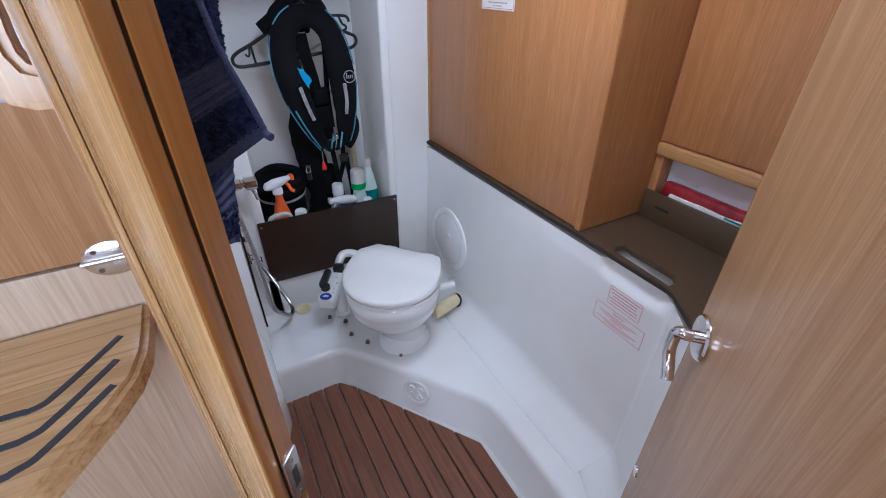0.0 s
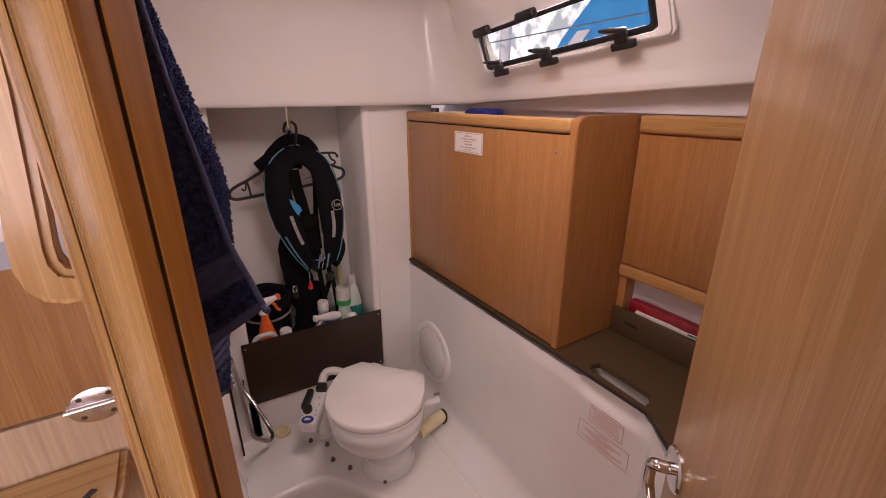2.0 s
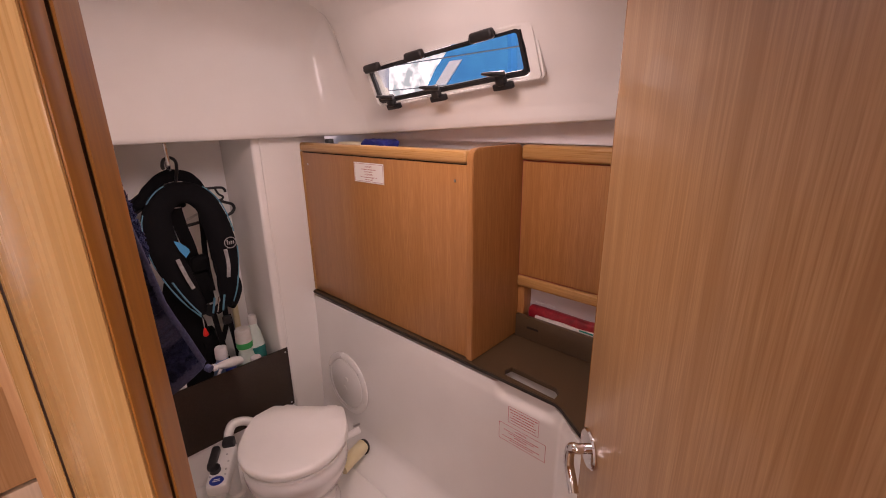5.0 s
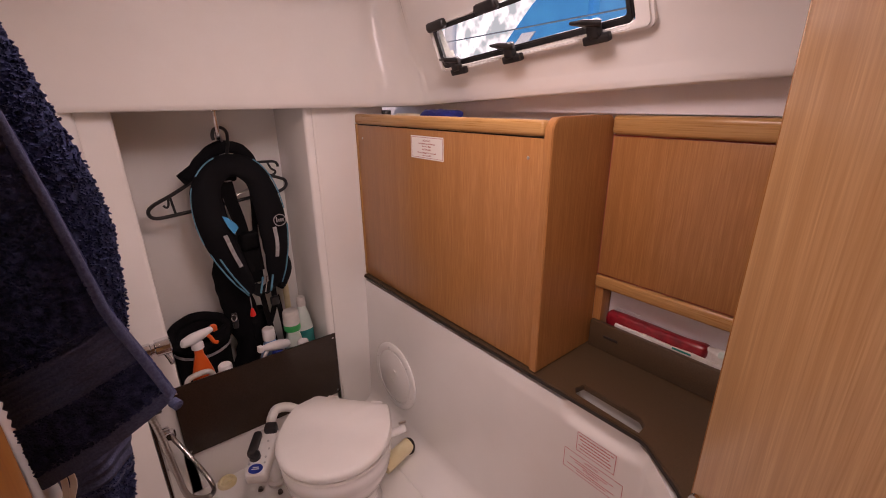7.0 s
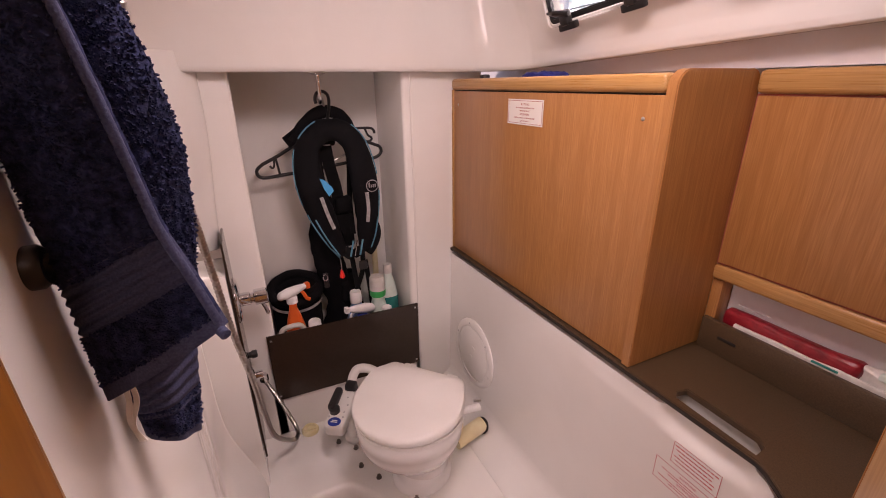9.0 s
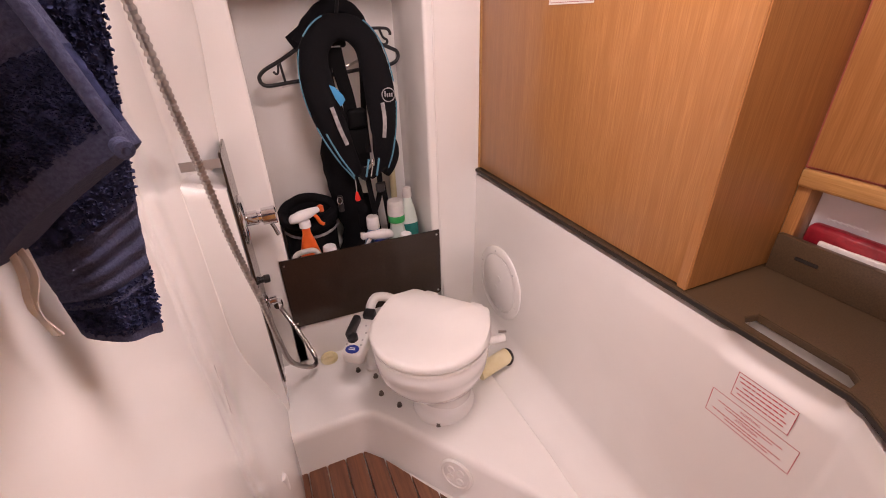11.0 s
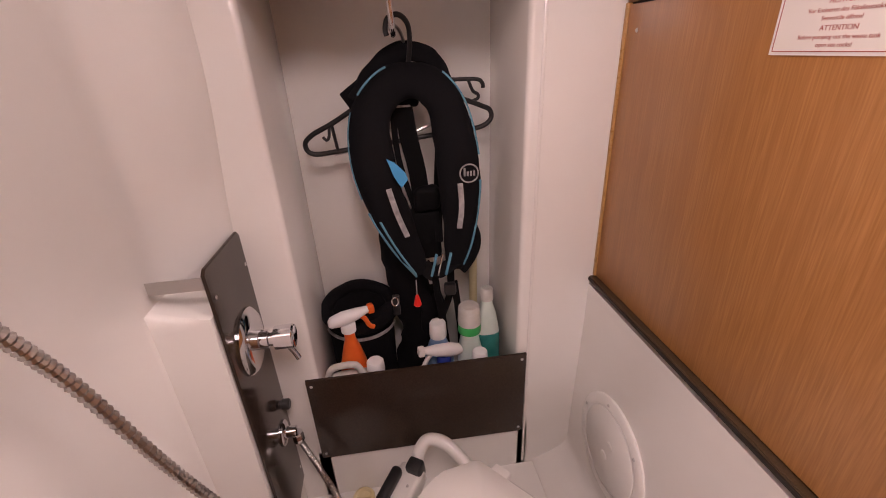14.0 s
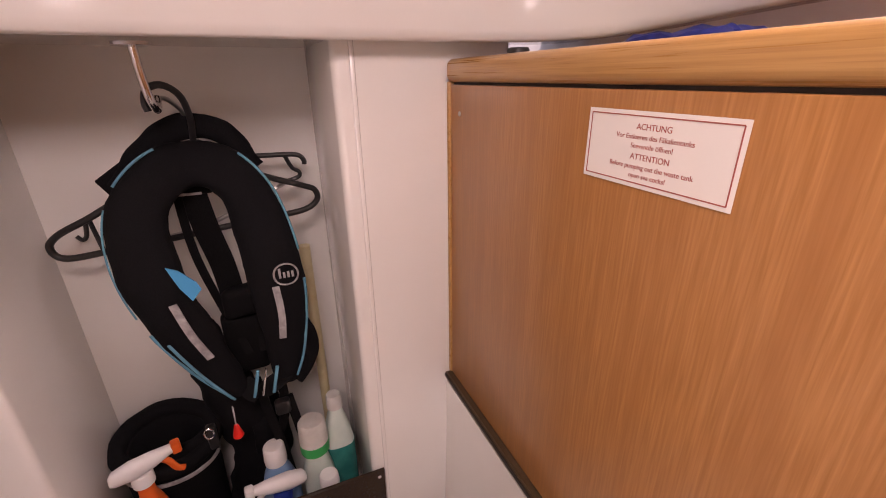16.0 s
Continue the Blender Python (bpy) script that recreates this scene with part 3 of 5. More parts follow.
def door():
    d = tagged(new("door_1"), "open wood veneer cabin door with chrome lever handle", "door", kind="structure")
    m = Matrix.Translation((0.595, 0.236, 0)) @ Matrix.Rotation(radians(42.8), 4, "Z")
    part("leaf", box(-0.70, 0.0, -0.026, 0.0, 0.03, 1.80, 0.003, 2, m=m), DOORWOOD, d)
    part("edge_band", box(0.0002, 0.003, -0.025, -0.001, 0.03, 1.80, 0.001, 1, m=m), OAKDARK, d, "stained oak edge strip")
    c = m @ Vector((-0.038, 0.0005, 0.877))
    n = m.to_3x3() @ Vector((0, 1, 0))
    u = m.to_3x3() @ Vector((1, 0, 0))
    rose = part("rose", disc_at(c, n, [(0.0, 0), (0.036, 0), (0.036, 0.003), (0.033, 0.006), (0.014, 0.007), (0, 0.007)], 40), CHROME, d, "round chrome rose")
    lever = [c + n * 0.004, c + n * 0.022, c + n * 0.029 + u * 0.003, c + n * 0.033 + u * 0.008 - Vector((0, 0, 0.010)), c + n * 0.033 + u * 0.008 - Vector((0, 0, 0.040)), c + n * 0.030 - u * 0.006 - Vector((0, 0, 0.066)), c + n * 0.030 - u * 0.022 - Vector((0, 0, 0.080))]
    part("lever_handle", sweep(spline(lever, 6), 0.0095, 14), CHROME, d, "curved chrome lever")
    for du, dz in ((0.020, 0.012), (-0.020, -0.012)):
        part("screw", disc_at(c + u * du + Vector((0, 0, dz)) + n * 0.005, n, [(0, 0), (0.004, 0), (0.003, 0.002), (0, 0.002)], 10), STEEL, rose)
    k = m @ Vector((-0.020, 0.0005, 0.49))
    part("keyhole_cover", disc_at(k, n, [(0, 0), (0.012, 0), (0.011, 0.003), (0.005, 0.004), (0, 0.004)], 24), CHROME, d)
    return d


door()

# saloon around the companionway
structure("saloon_floor", box(-1.9, -0.08, -1.3, 1.9, -0.06, -0.022), LAMINATE, "pale wood laminate cabin sole", "floor")
# unseen ceiling; its opening is invented to let the overhead fill through
structure("saloon_ceiling", slab([(-1.9, -1.3), (-0.12, -1.3), (-0.12, 1.9), (-1.9, 1.9)], 1.862, 1.89, [[(-0.83, -0.90), (-0.27, -0.90), (-0.27, -0.34), (-0.83, -0.34)]]), GEL, "white deckhead lining with an added opening for a fill lamp", "ceiling")
# long port opening is made up, only to hold the side fill
structure("saloon_wall_port", slab([(-1.3, -0.1), (1.9, -0.1), (1.9, 1.9), (-1.3, 1.9)], 0, 0.03, [[(-0.35, 1.32), (0.55, 1.32), (0.55, 1.58), (-0.35, 1.58)]], m=Matrix.Translation((-1.85, 0, 0)) @ Matrix(((0, 0, 1, 0), (1, 0, 0, 0), (0, 1, 0, 0), (0, 0, 0, 1)))), WOOD, "unseen wood lined cabin side with an added opening for a side fill lamp", "wall")
# wide hole made up for the lamp that shines in at the doorway
structure("saloon_wall_aft", slab([(-1.9, -0.06), (0.05, -0.06), (0.05, 1.9), (-1.9, 1.9)], 0, 0.03, [[(-1.50, 0.91), (-0.06, 0.91), (-0.06, 1.69), (-1.50, 1.69)]], m=Matrix(((1, 0, 0, 0), (0, 0, 1, -1.33), (0, 1, 0, 0), (0, 0, 0, 1)))), WOOD, "unseen wood veneer bulkhead with an added opening for the doorway fill lamp", "wall")
structure("saloon_wall_fwd", box(-1.9, -0.08, 1.87, 1.9, -0.06, 1.9), WOOD, "wood veneer cabin bulkhead", "wall")
structure("saloon_bulkhead", box(-0.078, 0.0, -1.3, -0.36, -0.06, 1.88), DOORWOOD, "wood veneer bulkhead beside the doorway", "wall")
structure("partition", box(-0.094, -0.079, 0.4205, 0.90, -0.06, 1.88), DOORWOOD, "wood veneer bulkhead of the shower room", "wall")
structure("partition_inner", box(-0.165, -0.150, 0.86, 1.87, -0.06, 1.88), DOORWOOD, "wood veneer bulkhead behind the engine cover", "wall")
structure("head_wall_end", box(0.0, 1.10, -0.60, -0.56, -0.06, 1.9), DOORWOOD, "wood veneer bulkhead", "wall")


def companionway():
    c = thing("engine_cover", "wood veneer engine cover with hinged lower panel", "cabinet")
    part("upper_panel", box(-0.90, -0.10, 0.8335, 0.857, 0.909, 1.86, 0.002), DOORWOOD, c)
    part("lower_panel", box(-0.90, -0.10, 0.8330, 0.855, -0.02, 0.903, 0.002), LAMINATE, c, "paler hinged panel")
    part("frame_board", box(-0.90, -0.10, 0.858, 0.895, -0.02, 1.86), SEALBROWN, c)
    hx, hy, hz = -0.2035, 0.832, 0.906
    h = part("hinge", disc_at((hx, hy, hz), (0, -1, 0), [(0, 0), (0.038, 0), (0.038, 0.002), (0.034, 0.004), (0, 0.004)], 36), HINGESTEEL, c, "oval polished steel hinge")
    h.data.transform(Matrix.Translation((hx, hy, hz)) @ Matrix.Diagonal((1.13, 1, 0.90, 1)) @ Matrix.Translation((-hx, -hy, -hz)))
    for i in range(4):
        x = hx - 0.0445 + i * 0.0223
        part("knuckle", sweep([(x, hy - 0.005, hz), (x + 0.0215, hy - 0.005, hz)], 0.0055, 12), HINGESTEEL, h)
    for dx, dz in ((-0.021, 0.019), (0.021, 0.019), (-0.021, -0.019), (0.021, -0.019)):
        part("screw", disc_at((hx + dx, hy - 0.0038, hz + dz), (0, -1, 0), [(0, 0), (0.0048, 0), (0.0032, 0.002), (0, 0.002)], 10), BOLT, h)
    up = Matrix.Translation((0, 0.8332, 0)) @ Matrix.Rotation(radians(90), 4, "X")
    i = thing("instrument_panel", "grey-blue plastic panel with rounded corners on the engine cover", "panel")
    part("surround", slab(rounded(-0.52, -0.160, 1.178, 1.56, 0.03), 0.0, 0.005, (), 0.0015, up), MIRRORBLUE, i)
    part("screen", slab(rounded(-0.49, -0.235, 1.222, 1.53, 0.012), 0.0052, 0.0070, (), 0.0005, up), LABELW, i, "pale plastic face")
    g = thing("grab_rail", "pale oak grab handle with rounded foot", "grab rail")
    outer = [(-0.0942, 1.231), (-0.120, 1.231), (-0.135, 1.237), (-0.145, 1.250), (-0.1495, 1.272), (-0.147, 1.302), (-0.138, 1.363), (-0.130, 1.43), (-0.120, 1.52), (-0.108, 1.62), (-0.0942, 1.66)]
    inner = [(-0.0942, 1.600), (-0.0985, 1.50), (-0.1026, 1.43), (-0.1096, 1.3555), (-0.1160, 1.290), (-0.1160, 1.276), (-0.1125, 1.267), (-0.106, 1.2645), (-0.0942, 1.2640)]
    part("board", slab(outer + inner, 0.0, 0.040, (), 0.007, Matrix.Translation((0, 0.522, 0)) @ Matrix.Rotation(radians(90), 4, "X")), OAK, g)
    s = thing("companionway_step", "oak step with three dark non-slip inlays", "step")
    top = 0.800
    edge = [(-0.95, 0.8325), (-0.95, 0.445), (-0.36, 0.445), (-0.325, 0.452), (-0.2932, 0.4806), (-0.2263, 0.5762), (-0.196, 0.635), (-0.184, 0.690), (-0.182, 0.735), (-0.1824, 0.8325)]
    part("tread", slab(edge, top - 0.050, top, (), 0.010), OAKH, s)
    for tip, bend, back in (((-0.2217, 0.7424), (-0.3035, 0.6369), 0.630), ((-0.2229, 0.6812), (-0.3005, 0.5836), 0.572), ((-0.2239, 0.6231), (-0.2997, 0.5338), 0.518)):
        q = spline([(-0.93, back, top + 0.0006), (-0.40, back, top + 0.0006), (bend[0] - 0.02, bend[1] - 0.010, top + 0.0006), (bend[0] + 0.012, bend[1] + 0.014, top + 0.0006), (*tip, top + 0.0006)], 5)
        part("nonslip_strip", ribbon(q, 0.011, 0.002, (0.5, -1, 0)), NONSLIP, s)
    part("bracket", box(-0.85, -0.33, 0.74, 0.8325, 0.62, top - 0.0505, 0.004), WOOD, s)


companionway()

# unseen lids added over both ceiling openings to keep direct sun out
structure("deck_sun_block", box(0.195, 0.565, 0.375, 0.745, 1.912, 1.935, 0.004), PLASTIC, "unseen white lid added above the deck hatch to block the sun", "hatch")
structure("saloon_sun_block", box(-0.86, -0.24, -0.93, -0.31, 1.912, 1.935, 0.004), PLASTIC, "unseen white lid added above the saloon opening to block the sun", "hatch")


# ---- fitted furniture ----
def worktop():
    c = thing("worktop", "dark brown laminate worktop with a grip slot", "worktop")
    outline = [(0.7725, 1.499), (0.7725, 0.385), (0.766, 0.365), (0.709, 0.283), (0.50, 0.086), (0.56, 0.06), (1.055, 0.06), (1.055, 1.499)]
    hole = [(0.792, 0.546), (0.806, 0.556), (0.832, 0.550), (0.828, 0.412), (0.812, 0.394), (0.785, 0.392)]
    part("top", slab(outline, 0.757, 0.772, [hole], 0.002), BROWN, c)
    part("edging", ribbon([(0.7715, 1.497, 0.7655), (0.7715, 0.386, 0.7655), (0.765, 0.366, 0.7655), (0.708, 0.284, 0.7655), (0.56, 0.145, 0.7655)], 0.007, 0.003, (0, 0, 1)), RUBBER, c, "near-black edge strip")
    up = part("upstand", box(0.996, 1.010, 0.10, 0.648, 0.772, 0.850, 0.002), BROWN, c)
    part("slot", box(0.9945, 0.997, 0.565, 0.605, 0.812, 0.819, 0.002), RUBBER, up)
    part("bin", slab(rounded(0.797, 0.846, 0.375, 0.572, 0.004), 0.66, 0.751, [rounded(0.802, 0.840, 0.383, 0.564, 0.003)], bm=slab(rounded(0.797, 0.846, 0.375, 0.572, 0.004), 0.655, 0.66)), PLASTIC, c, "white bin under the slot")


worktop()


def tall_cabinet():
    c = thing("wall_cabinet", "large beech veneer wall cabinet with screwed front panel", "cabinet")
    x = 0.791
    part("body", box(x + 0.006, 1.055, 0.678, 1.498, 0.7735, 1.352, 0.0), WOOD, c)
    part("side_panel", slab(rounded(x - 0.012, 1.015, 0.7735, 1.379, 0.03)[:14] + [(x - 0.012, 0.7735), (1.015, 0.7735)], 0.0, 0.022, (), 0.002, Matrix(((1, 0, 0, 0), (0, 0, 1, 0.654), (0, 1, 0, 0), (0, 0, 0, 1)))), WOOD, c)
    part("front_panel", box(x - 0.008, x + 0.005, 0.6765, 1.488, 0.776, 1.3355, 0.0015), WOOD, c)
    part("shadow_gap", box(x - 0.002, x + 0.006, 0.677, 1.495, 1.3350, 1.3395), RUBBER, c)
    part("top_rail", box(x - 0.014, x + 0.020, 0.6765, 1.497, 1.339, 1.373, 0.010, 3), WOODH, c)
    part("end_strip", box(x - 0.011, x + 0.004, 1.489, 1.4995, 0.7735, 1.340, 0.003), WOODH, c)
    for y, z in ((1.455, 1.293), (0.718, 1.293)):
        part("screw", disc_at((x - 0.008, y, z), (-1, 0, 0), [(0, 0), (0.0042, 0), (0.003, 0.0015), (0, 0.001)], 12), STEEL, c)
    lb = thing("warning_label", "white paper label with red-brown printed warning", "label")
    lx = x - 0.0088
    w, h, yc, zc = 0.152, 0.064, 1.086, 1.287
    part("paper", box(lx - 0.0004, lx, yc - w / 2, yc + w / 2, zc - h / 2, zc + h / 2), LABEL, lb)
    bm = box(lx - 0.0008, lx - 0.0005, yc - w / 2 + 0.004, yc + w / 2 - 0.004, zc + h / 2 - 0.0045, zc + h / 2 - 0.0035)
    box(lx - 0.0008, lx - 0.0005, yc - w / 2 + 0.004, yc + w / 2 - 0.004, zc - h / 2 + 0.0035, zc - h / 2 + 0.0045, bm=bm)
    for s in (-1, 1):
        box(lx - 0.0008, lx - 0.0005, yc + s * (w / 2 - 0.004) - 0.0005, yc + s * (w / 2 - 0.004) + 0.0005, zc - h / 2 + 0.004, zc + h / 2 - 0.004, bm=bm)
    part("border", bm, INK, lb)
    face = lambda y, z: Matrix(((0, 0, -1, lx - 0.0005), (-1, 0, 0, y), (0, 1, 0, z), (0, 0, 0, 1)))
    for body, size, z in (("ACHTUNG", 0.0072, 0.0170), ("Vor Entleeren des Fäkalientanks", 0.0060, 0.0090), ("Seeventile öffnen!", 0.0060, 0.0015), ("ATTENTION", 0.0072, -0.0080), ("Before pumping out the waste tank", 0.0060, -0.0160), ("open sea cocks!", 0.0060, -0.0235)):
        text("line", body, size, face(yc, zc + z), INK, lb)


tall_cabinet()


def small_cabinet():
    c = thing("wall_cupboard", "beech veneer wall cupboard over an open shelf", "cupboard")
    x = 1.010
    part("body", box(x + 0.010, 1.058, 0.10, 0.652, 0.955, 1.345), WOOD, c)
    part("door_panel", box(x - 0.006, x + 0.008, 0.12, 0.648, 0.984, 1.3305, 0.0015), WOOD, c)
    part("door_gap", box(x + 0.001, x + 0.010, 0.105, 0.653, 0.979, 1.334), INK, c, "dark red seam round the door")
    part("top_rail", box(x - 0.012, x + 0.044, 0.10, 0.653, 1.334, 1.3775, 0.010, 3), WOODH, c)
    part("bottom_rail", box(x - 0.008, x + 0.04, 0.10, 0.653, 0.945, 0.979, 0.006, 3), WOODH, c)
    part("side", box(x + 0.002, 1.058, 0.630, 0.6535, 0.774, 0.945, 0.002), WOOD, c)
    part("shelf_back", box(1.052, 1.059, 0.10, 0.629, 0.774, 0.945), HULL, c, "grey lining behind the shelf")


small_cabinet()


def bumpy(bm, amount, scale, seed=0.0):
    for v in bm.verts:
        v.co += noise.noise_vector(v.co * scale + Vector((seed, seed, seed))) * amount
    return bm


def pillow(x0, x1, y0, y1, z0, z1, seed, amount=0.004, scale=40):
    bm = box(x0, x1, y0, y1, z0, z1, min(x1 - x0, z1 - z0) * 0.4, 3)
    bmesh.ops.subdivide_edges(bm, edges=bm.edges[:], cuts=5, use_grid_fill=True)
    return bumpy(bm, amount, scale, seed)


w = tagged(part("wipes_pack", pillow(1.020, 1.050, 0.372, 0.618, 0.7735, 0.880, 1.0, 0.006, 30), REDPACK), "crumpled dark red plastic pack on the shelf", "packet")
part("fan_print", sweep([(1.036 + 0.010 * math.cos(i * math.pi), 0.600 - 0.005 * i, 0.887 + 0.010 * (i % 2)) for i in range(14)], 0.0013, 6), WHITEPL, w)
tagged(part("nappy_pack", pillow(1.0115, 1.0195, 0.30, 0.590, 0.7735, 0.858, 4.0, 0.0045, 38), PAPER), "white wrapped pack with pale green print", "packet")
p = tagged(part("tissue_pack", pillow(1.024, 1.049, 0.245, 0.380, 0.7735, 0.880, 9.0, 0.009, 30), PAPER), "crumpled white and green plastic packet", "packet")
part("green_bars", box(1.0092, 1.0108, 0.398, 0.440, 0.8530, 0.8572), TEAL, p, "dark green printed block")
part("green_print", pillow(1.020, 1.030, 0.29, 0.35, 0.868, 0.884, 9.4, 0.003, 40), MINT, p, "pale green printed area")


def cloth_on_top():
    bm = box(0.86, 0.93, 1.095, 1.225, 1.3535, 1.385, 0.010, 2)
    bmesh.ops.subdivide_edges(bm, edges=bm.edges[:], cuts=6, use_grid_fill=True)
    for v in bm.verts:
        if v.co.z > 1.356:
            v.co += noise.noise_vector(v.co * 45) * 0.008
    tagged(part("cloth_bag", bm, BLUECLOTH), "small crumpled dark blue cloth bag", "bag")
    bm = box(0.86, 0.94, 1.235, 1.37, 1.3535, 1.372, 0.010, 3)
    tagged(part("paper_roll", bumpy(bm, 0.004, 30), CREAMPAPER), "cream folded paper on the cabinet", "paper")
    tagged(part("small_tin", lathe([(0, 0), (0.016, 0), (0.016, 0.028), (0.014, 0.031), (0, 0.031)], 20, Matrix.Translation((0.85, 1.40, 1.3535))), BLACK), "small dark tin on the cabinet", "tin")


cloth_on_top()


def red_label():
    s = thing("notice_sticker", "two white stickers with red printed notices", "sticker")
    x = 0.7688
    face = lambda y, z: Matrix(((0, 0, -1, x - 0.0006), (-1, 0, 0, y), (0, 1, 0, z), (0, 0, 0, 1)))

    def frame_of(y0, y1, z0, z1, shear, name):
        part(name, box(x - 0.0003, x, y0, y1, z0, z1), GEL, s)
        bm = box(x - 0.0006, x - 0.0004, y0, y1, z0, z0 + 0.0010)
        box(x - 0.0006, x - 0.0004, y0, y1, z1 - 0.0010, z1, bm=bm)
        box(x - 0.0006, x - 0.0004, y0, y0 + 0.0010, z0, z1, bm=bm)
        box(x - 0.0006, x - 0.0004, y1 - 0.0010, y1, z0, z1, bm=bm)
        part("border", bm, INKRED, s)

    frame_of(0.421, 0.516, 0.645, 0.697, 0, "upper_sticker")
    frame_of(0.398, 0.545, 0.578, 0.633, 0, "lower_sticker")
    for k, wd in enumerate((0.080, 0.074, 0.060, 0.078, 0.070)):
        bm = bmesh.new()
        y = 0.472 + wd / 2
        i = 0
        while y > 0.472 - wd / 2:
            w = 0.004 + 0.006 * random.random()
            box(x - 0.0006, x - 0.0004, y - w, y, 0.6885 - 0.0085 * k - 0.0011, 0.6885 - 0.0085 * k + 0.0011, bm=bm)
            y -= w + 0.0016
        part("text_line", bm, INKRED, s)
    for body, size, z in (("ACHTUNG", 0.0070, 0.6215), ("ATTENTION", 0.0070, 0.5995)):
        text("line", body, size, face(0.474, z), INKRED, s)
    for k, (z, wd) in enumerate(((0.6145, 0.11), (0.6085, 0.08), (0.593, 0.12), (0.587, 0.07))):
        bm = bmesh.new()
        y = 0.474 + wd / 2
        while y > 0.474 - wd / 2:
            w = 0.004 + 0.006 * random.random()
            box(x - 0.0006, x - 0.0004, y - w, y, z - 0.0009, z + 0.0009, bm=bm)
            y -= w + 0.0016
        part("text_line", bm, INKRED, s)


red_label()


# ---- toilet ----
def toilet():
    t = thing("toilet", "white ceramic marine toilet with closed plastic lid", "toilet")
    m = Matrix.Translation((0.42, 1.083, 0.149)) @ Matrix.Rotation(radians(-49.5), 4, "Z")
    bowl = lathe([(0, 0.05), (0.088, 0.05), (0.094, 0.09), (0.108, 0.14), (0.137, 0.20), (0.150, 0.225), (0.156, 0.245), (0.1555, 0.26), (0.160, 0.266), (0.161, 0.305), (0.156, 0.312), (0.12, 0.312), (0, 0.312)], 56, m)
    back = m.to_3x3() @ Vector((0, 1, 0))
    for v in bowl.verts:
        v.co += back * 0.066 * (1 - smoothstep(0.05, 0.225, v.co.z - 0.149))
    part("bowl", bowl, CERAMIC, t)
    foot = bmesh.new()
    prof = [(0.094, 0.0), (0.097, 0.004), (0.095, 0.014), (0.088, 0.020), (0.084, 0.035), (0.083, 0.07), (0.086, 0.10), (0, 0.10)]
    lathe([(0, 0)] + prof, 40, m @ Matrix.Translation((0, 0.066, 0)), foot, 1.0, 1.12)
    part("pedestal", foot, CERAMIC, t)
    outline = [(0.166 * math.sin(radians(a)), -0.166 * math.cos(radians(a))) for a in range(-112, 113, 4)]
    outline = outline + [(0.128, 0.125), (0.118, 0.136), (-0.118, 0.136), (-0.128, 0.125)]
    part("seat", slab(outline, 0.314, 0.332, (), 0.005, m @ Matrix.Diagonal((0.985, 0.985, 1, 1))), PLASTIC, t)
    lid = bmesh.new()
    rings = []
    for k, (s, z) in enumerate(((0.975, 0.334), (0.995, 0.336), (1.0, 0.341), (0.995, 0.348), (0.975, 0.3535), (0.93, 0.3565), (0.8, 0.3605), (0.6, 0.3655), (0.35, 0.3700), (0.12, 0.3725))):
        rings.append([lid.verts.new((x * s, y * s + 0.0, z + 0.022 * smoothstep(-0.03, 0.080, y * s) * (1 - 0.8 * smoothstep(0.090, 0.132, y * s)) * (s < 0.985))) for x, y in outline])
    for a, b in zip(rings, rings[1:]):
        for i in range(len(a)):
            j = (i + 1) % len(a)
            lid.faces.new((a[i], a[j], b[j], b[i]))
    lid.faces.new(rings[0]), lid.faces.new(rings[-1])
    lid.transform(m)
    part("lid", lid, PLASTIC, t, "closed white plastic lid")
    for x in (-0.075, 0.075):
        part("hinge", box(x - 0.02, x + 0.02, 0.136, 0.160, 0.318, 0.345, 0.006, 2, m=m), PLASTIC, t)
    part("back_block", box(-0.11, 0.11, 0.08, 0.165, 0.24, 0.316, 0.012, 3, m=m), CERAMIC, t)
    for x, y in ((0.29, 1.23), (0.245, 1.367), (0.294, 1.313), (0.415, 1.040), (0.520, 1.108), (0.330, 1.160)):
        part("bolt", lathe([(0, 0), (0.009, 0), (0.009, 0.003), (0.0065, 0.005), (0.0065, 0.011), (0, 0.011)], 12, Matrix.Translation((x, y, 0.150))), BOLT, t)
    # hand pump beside the bowl
    a, b = Vector((0.214, 1.243, 0.325)), Vector((0.316, 1.396, 0.350))
    d = (b - a).normalized()
    pm = Matrix.Translation((a + b) / 2) @ d.to_track_quat("Y", "Z").to_matrix().to_4x4()
    pump = part("pump_housing", box(-0.033, 0.033, -0.088, 0.085, -0.034, 0.018, 0.012, 3, m=pm), PLASTIC, t)
    part("badge", lathe([(0, 0), (0.019, 0), (0.018, 0.0015), (0, 0.0015)], 28, pm @ Matrix.Translation((0, -0.070, 0.0182)), None, 1.15, 0.9), NAVYPL, pump, "dark blue oval badge")
    part("badge_bars", box(-0.011, 0.011, -0.074, -0.071, 0.0195, 0.0203, m=pm, bm=box(-0.009, 0.009, -0.068, -0.065, 0.0195, 0.0203, m=pm)), WHITEPL, pump)
    part("handle", box(-0.036, -0.010, -0.035, 0.055, 0.016, 0.045, 0.010, 3, m=pm), BLACK, pump, "black pump handle")
    part("lever", lathe([(0, 0), (0.017, 0), (0.017, 0.016), (0.013, 0.02), (0, 0.02)], 20, pm @ Matrix.Translation((-0.012, -0.030, 0.017))), BLACK, pump)
    part("collar", box(-0.010, 0.030, 0.058, 0.092, -0.01, 0.040, 0.008, 2, m=pm), BLACK, pump)
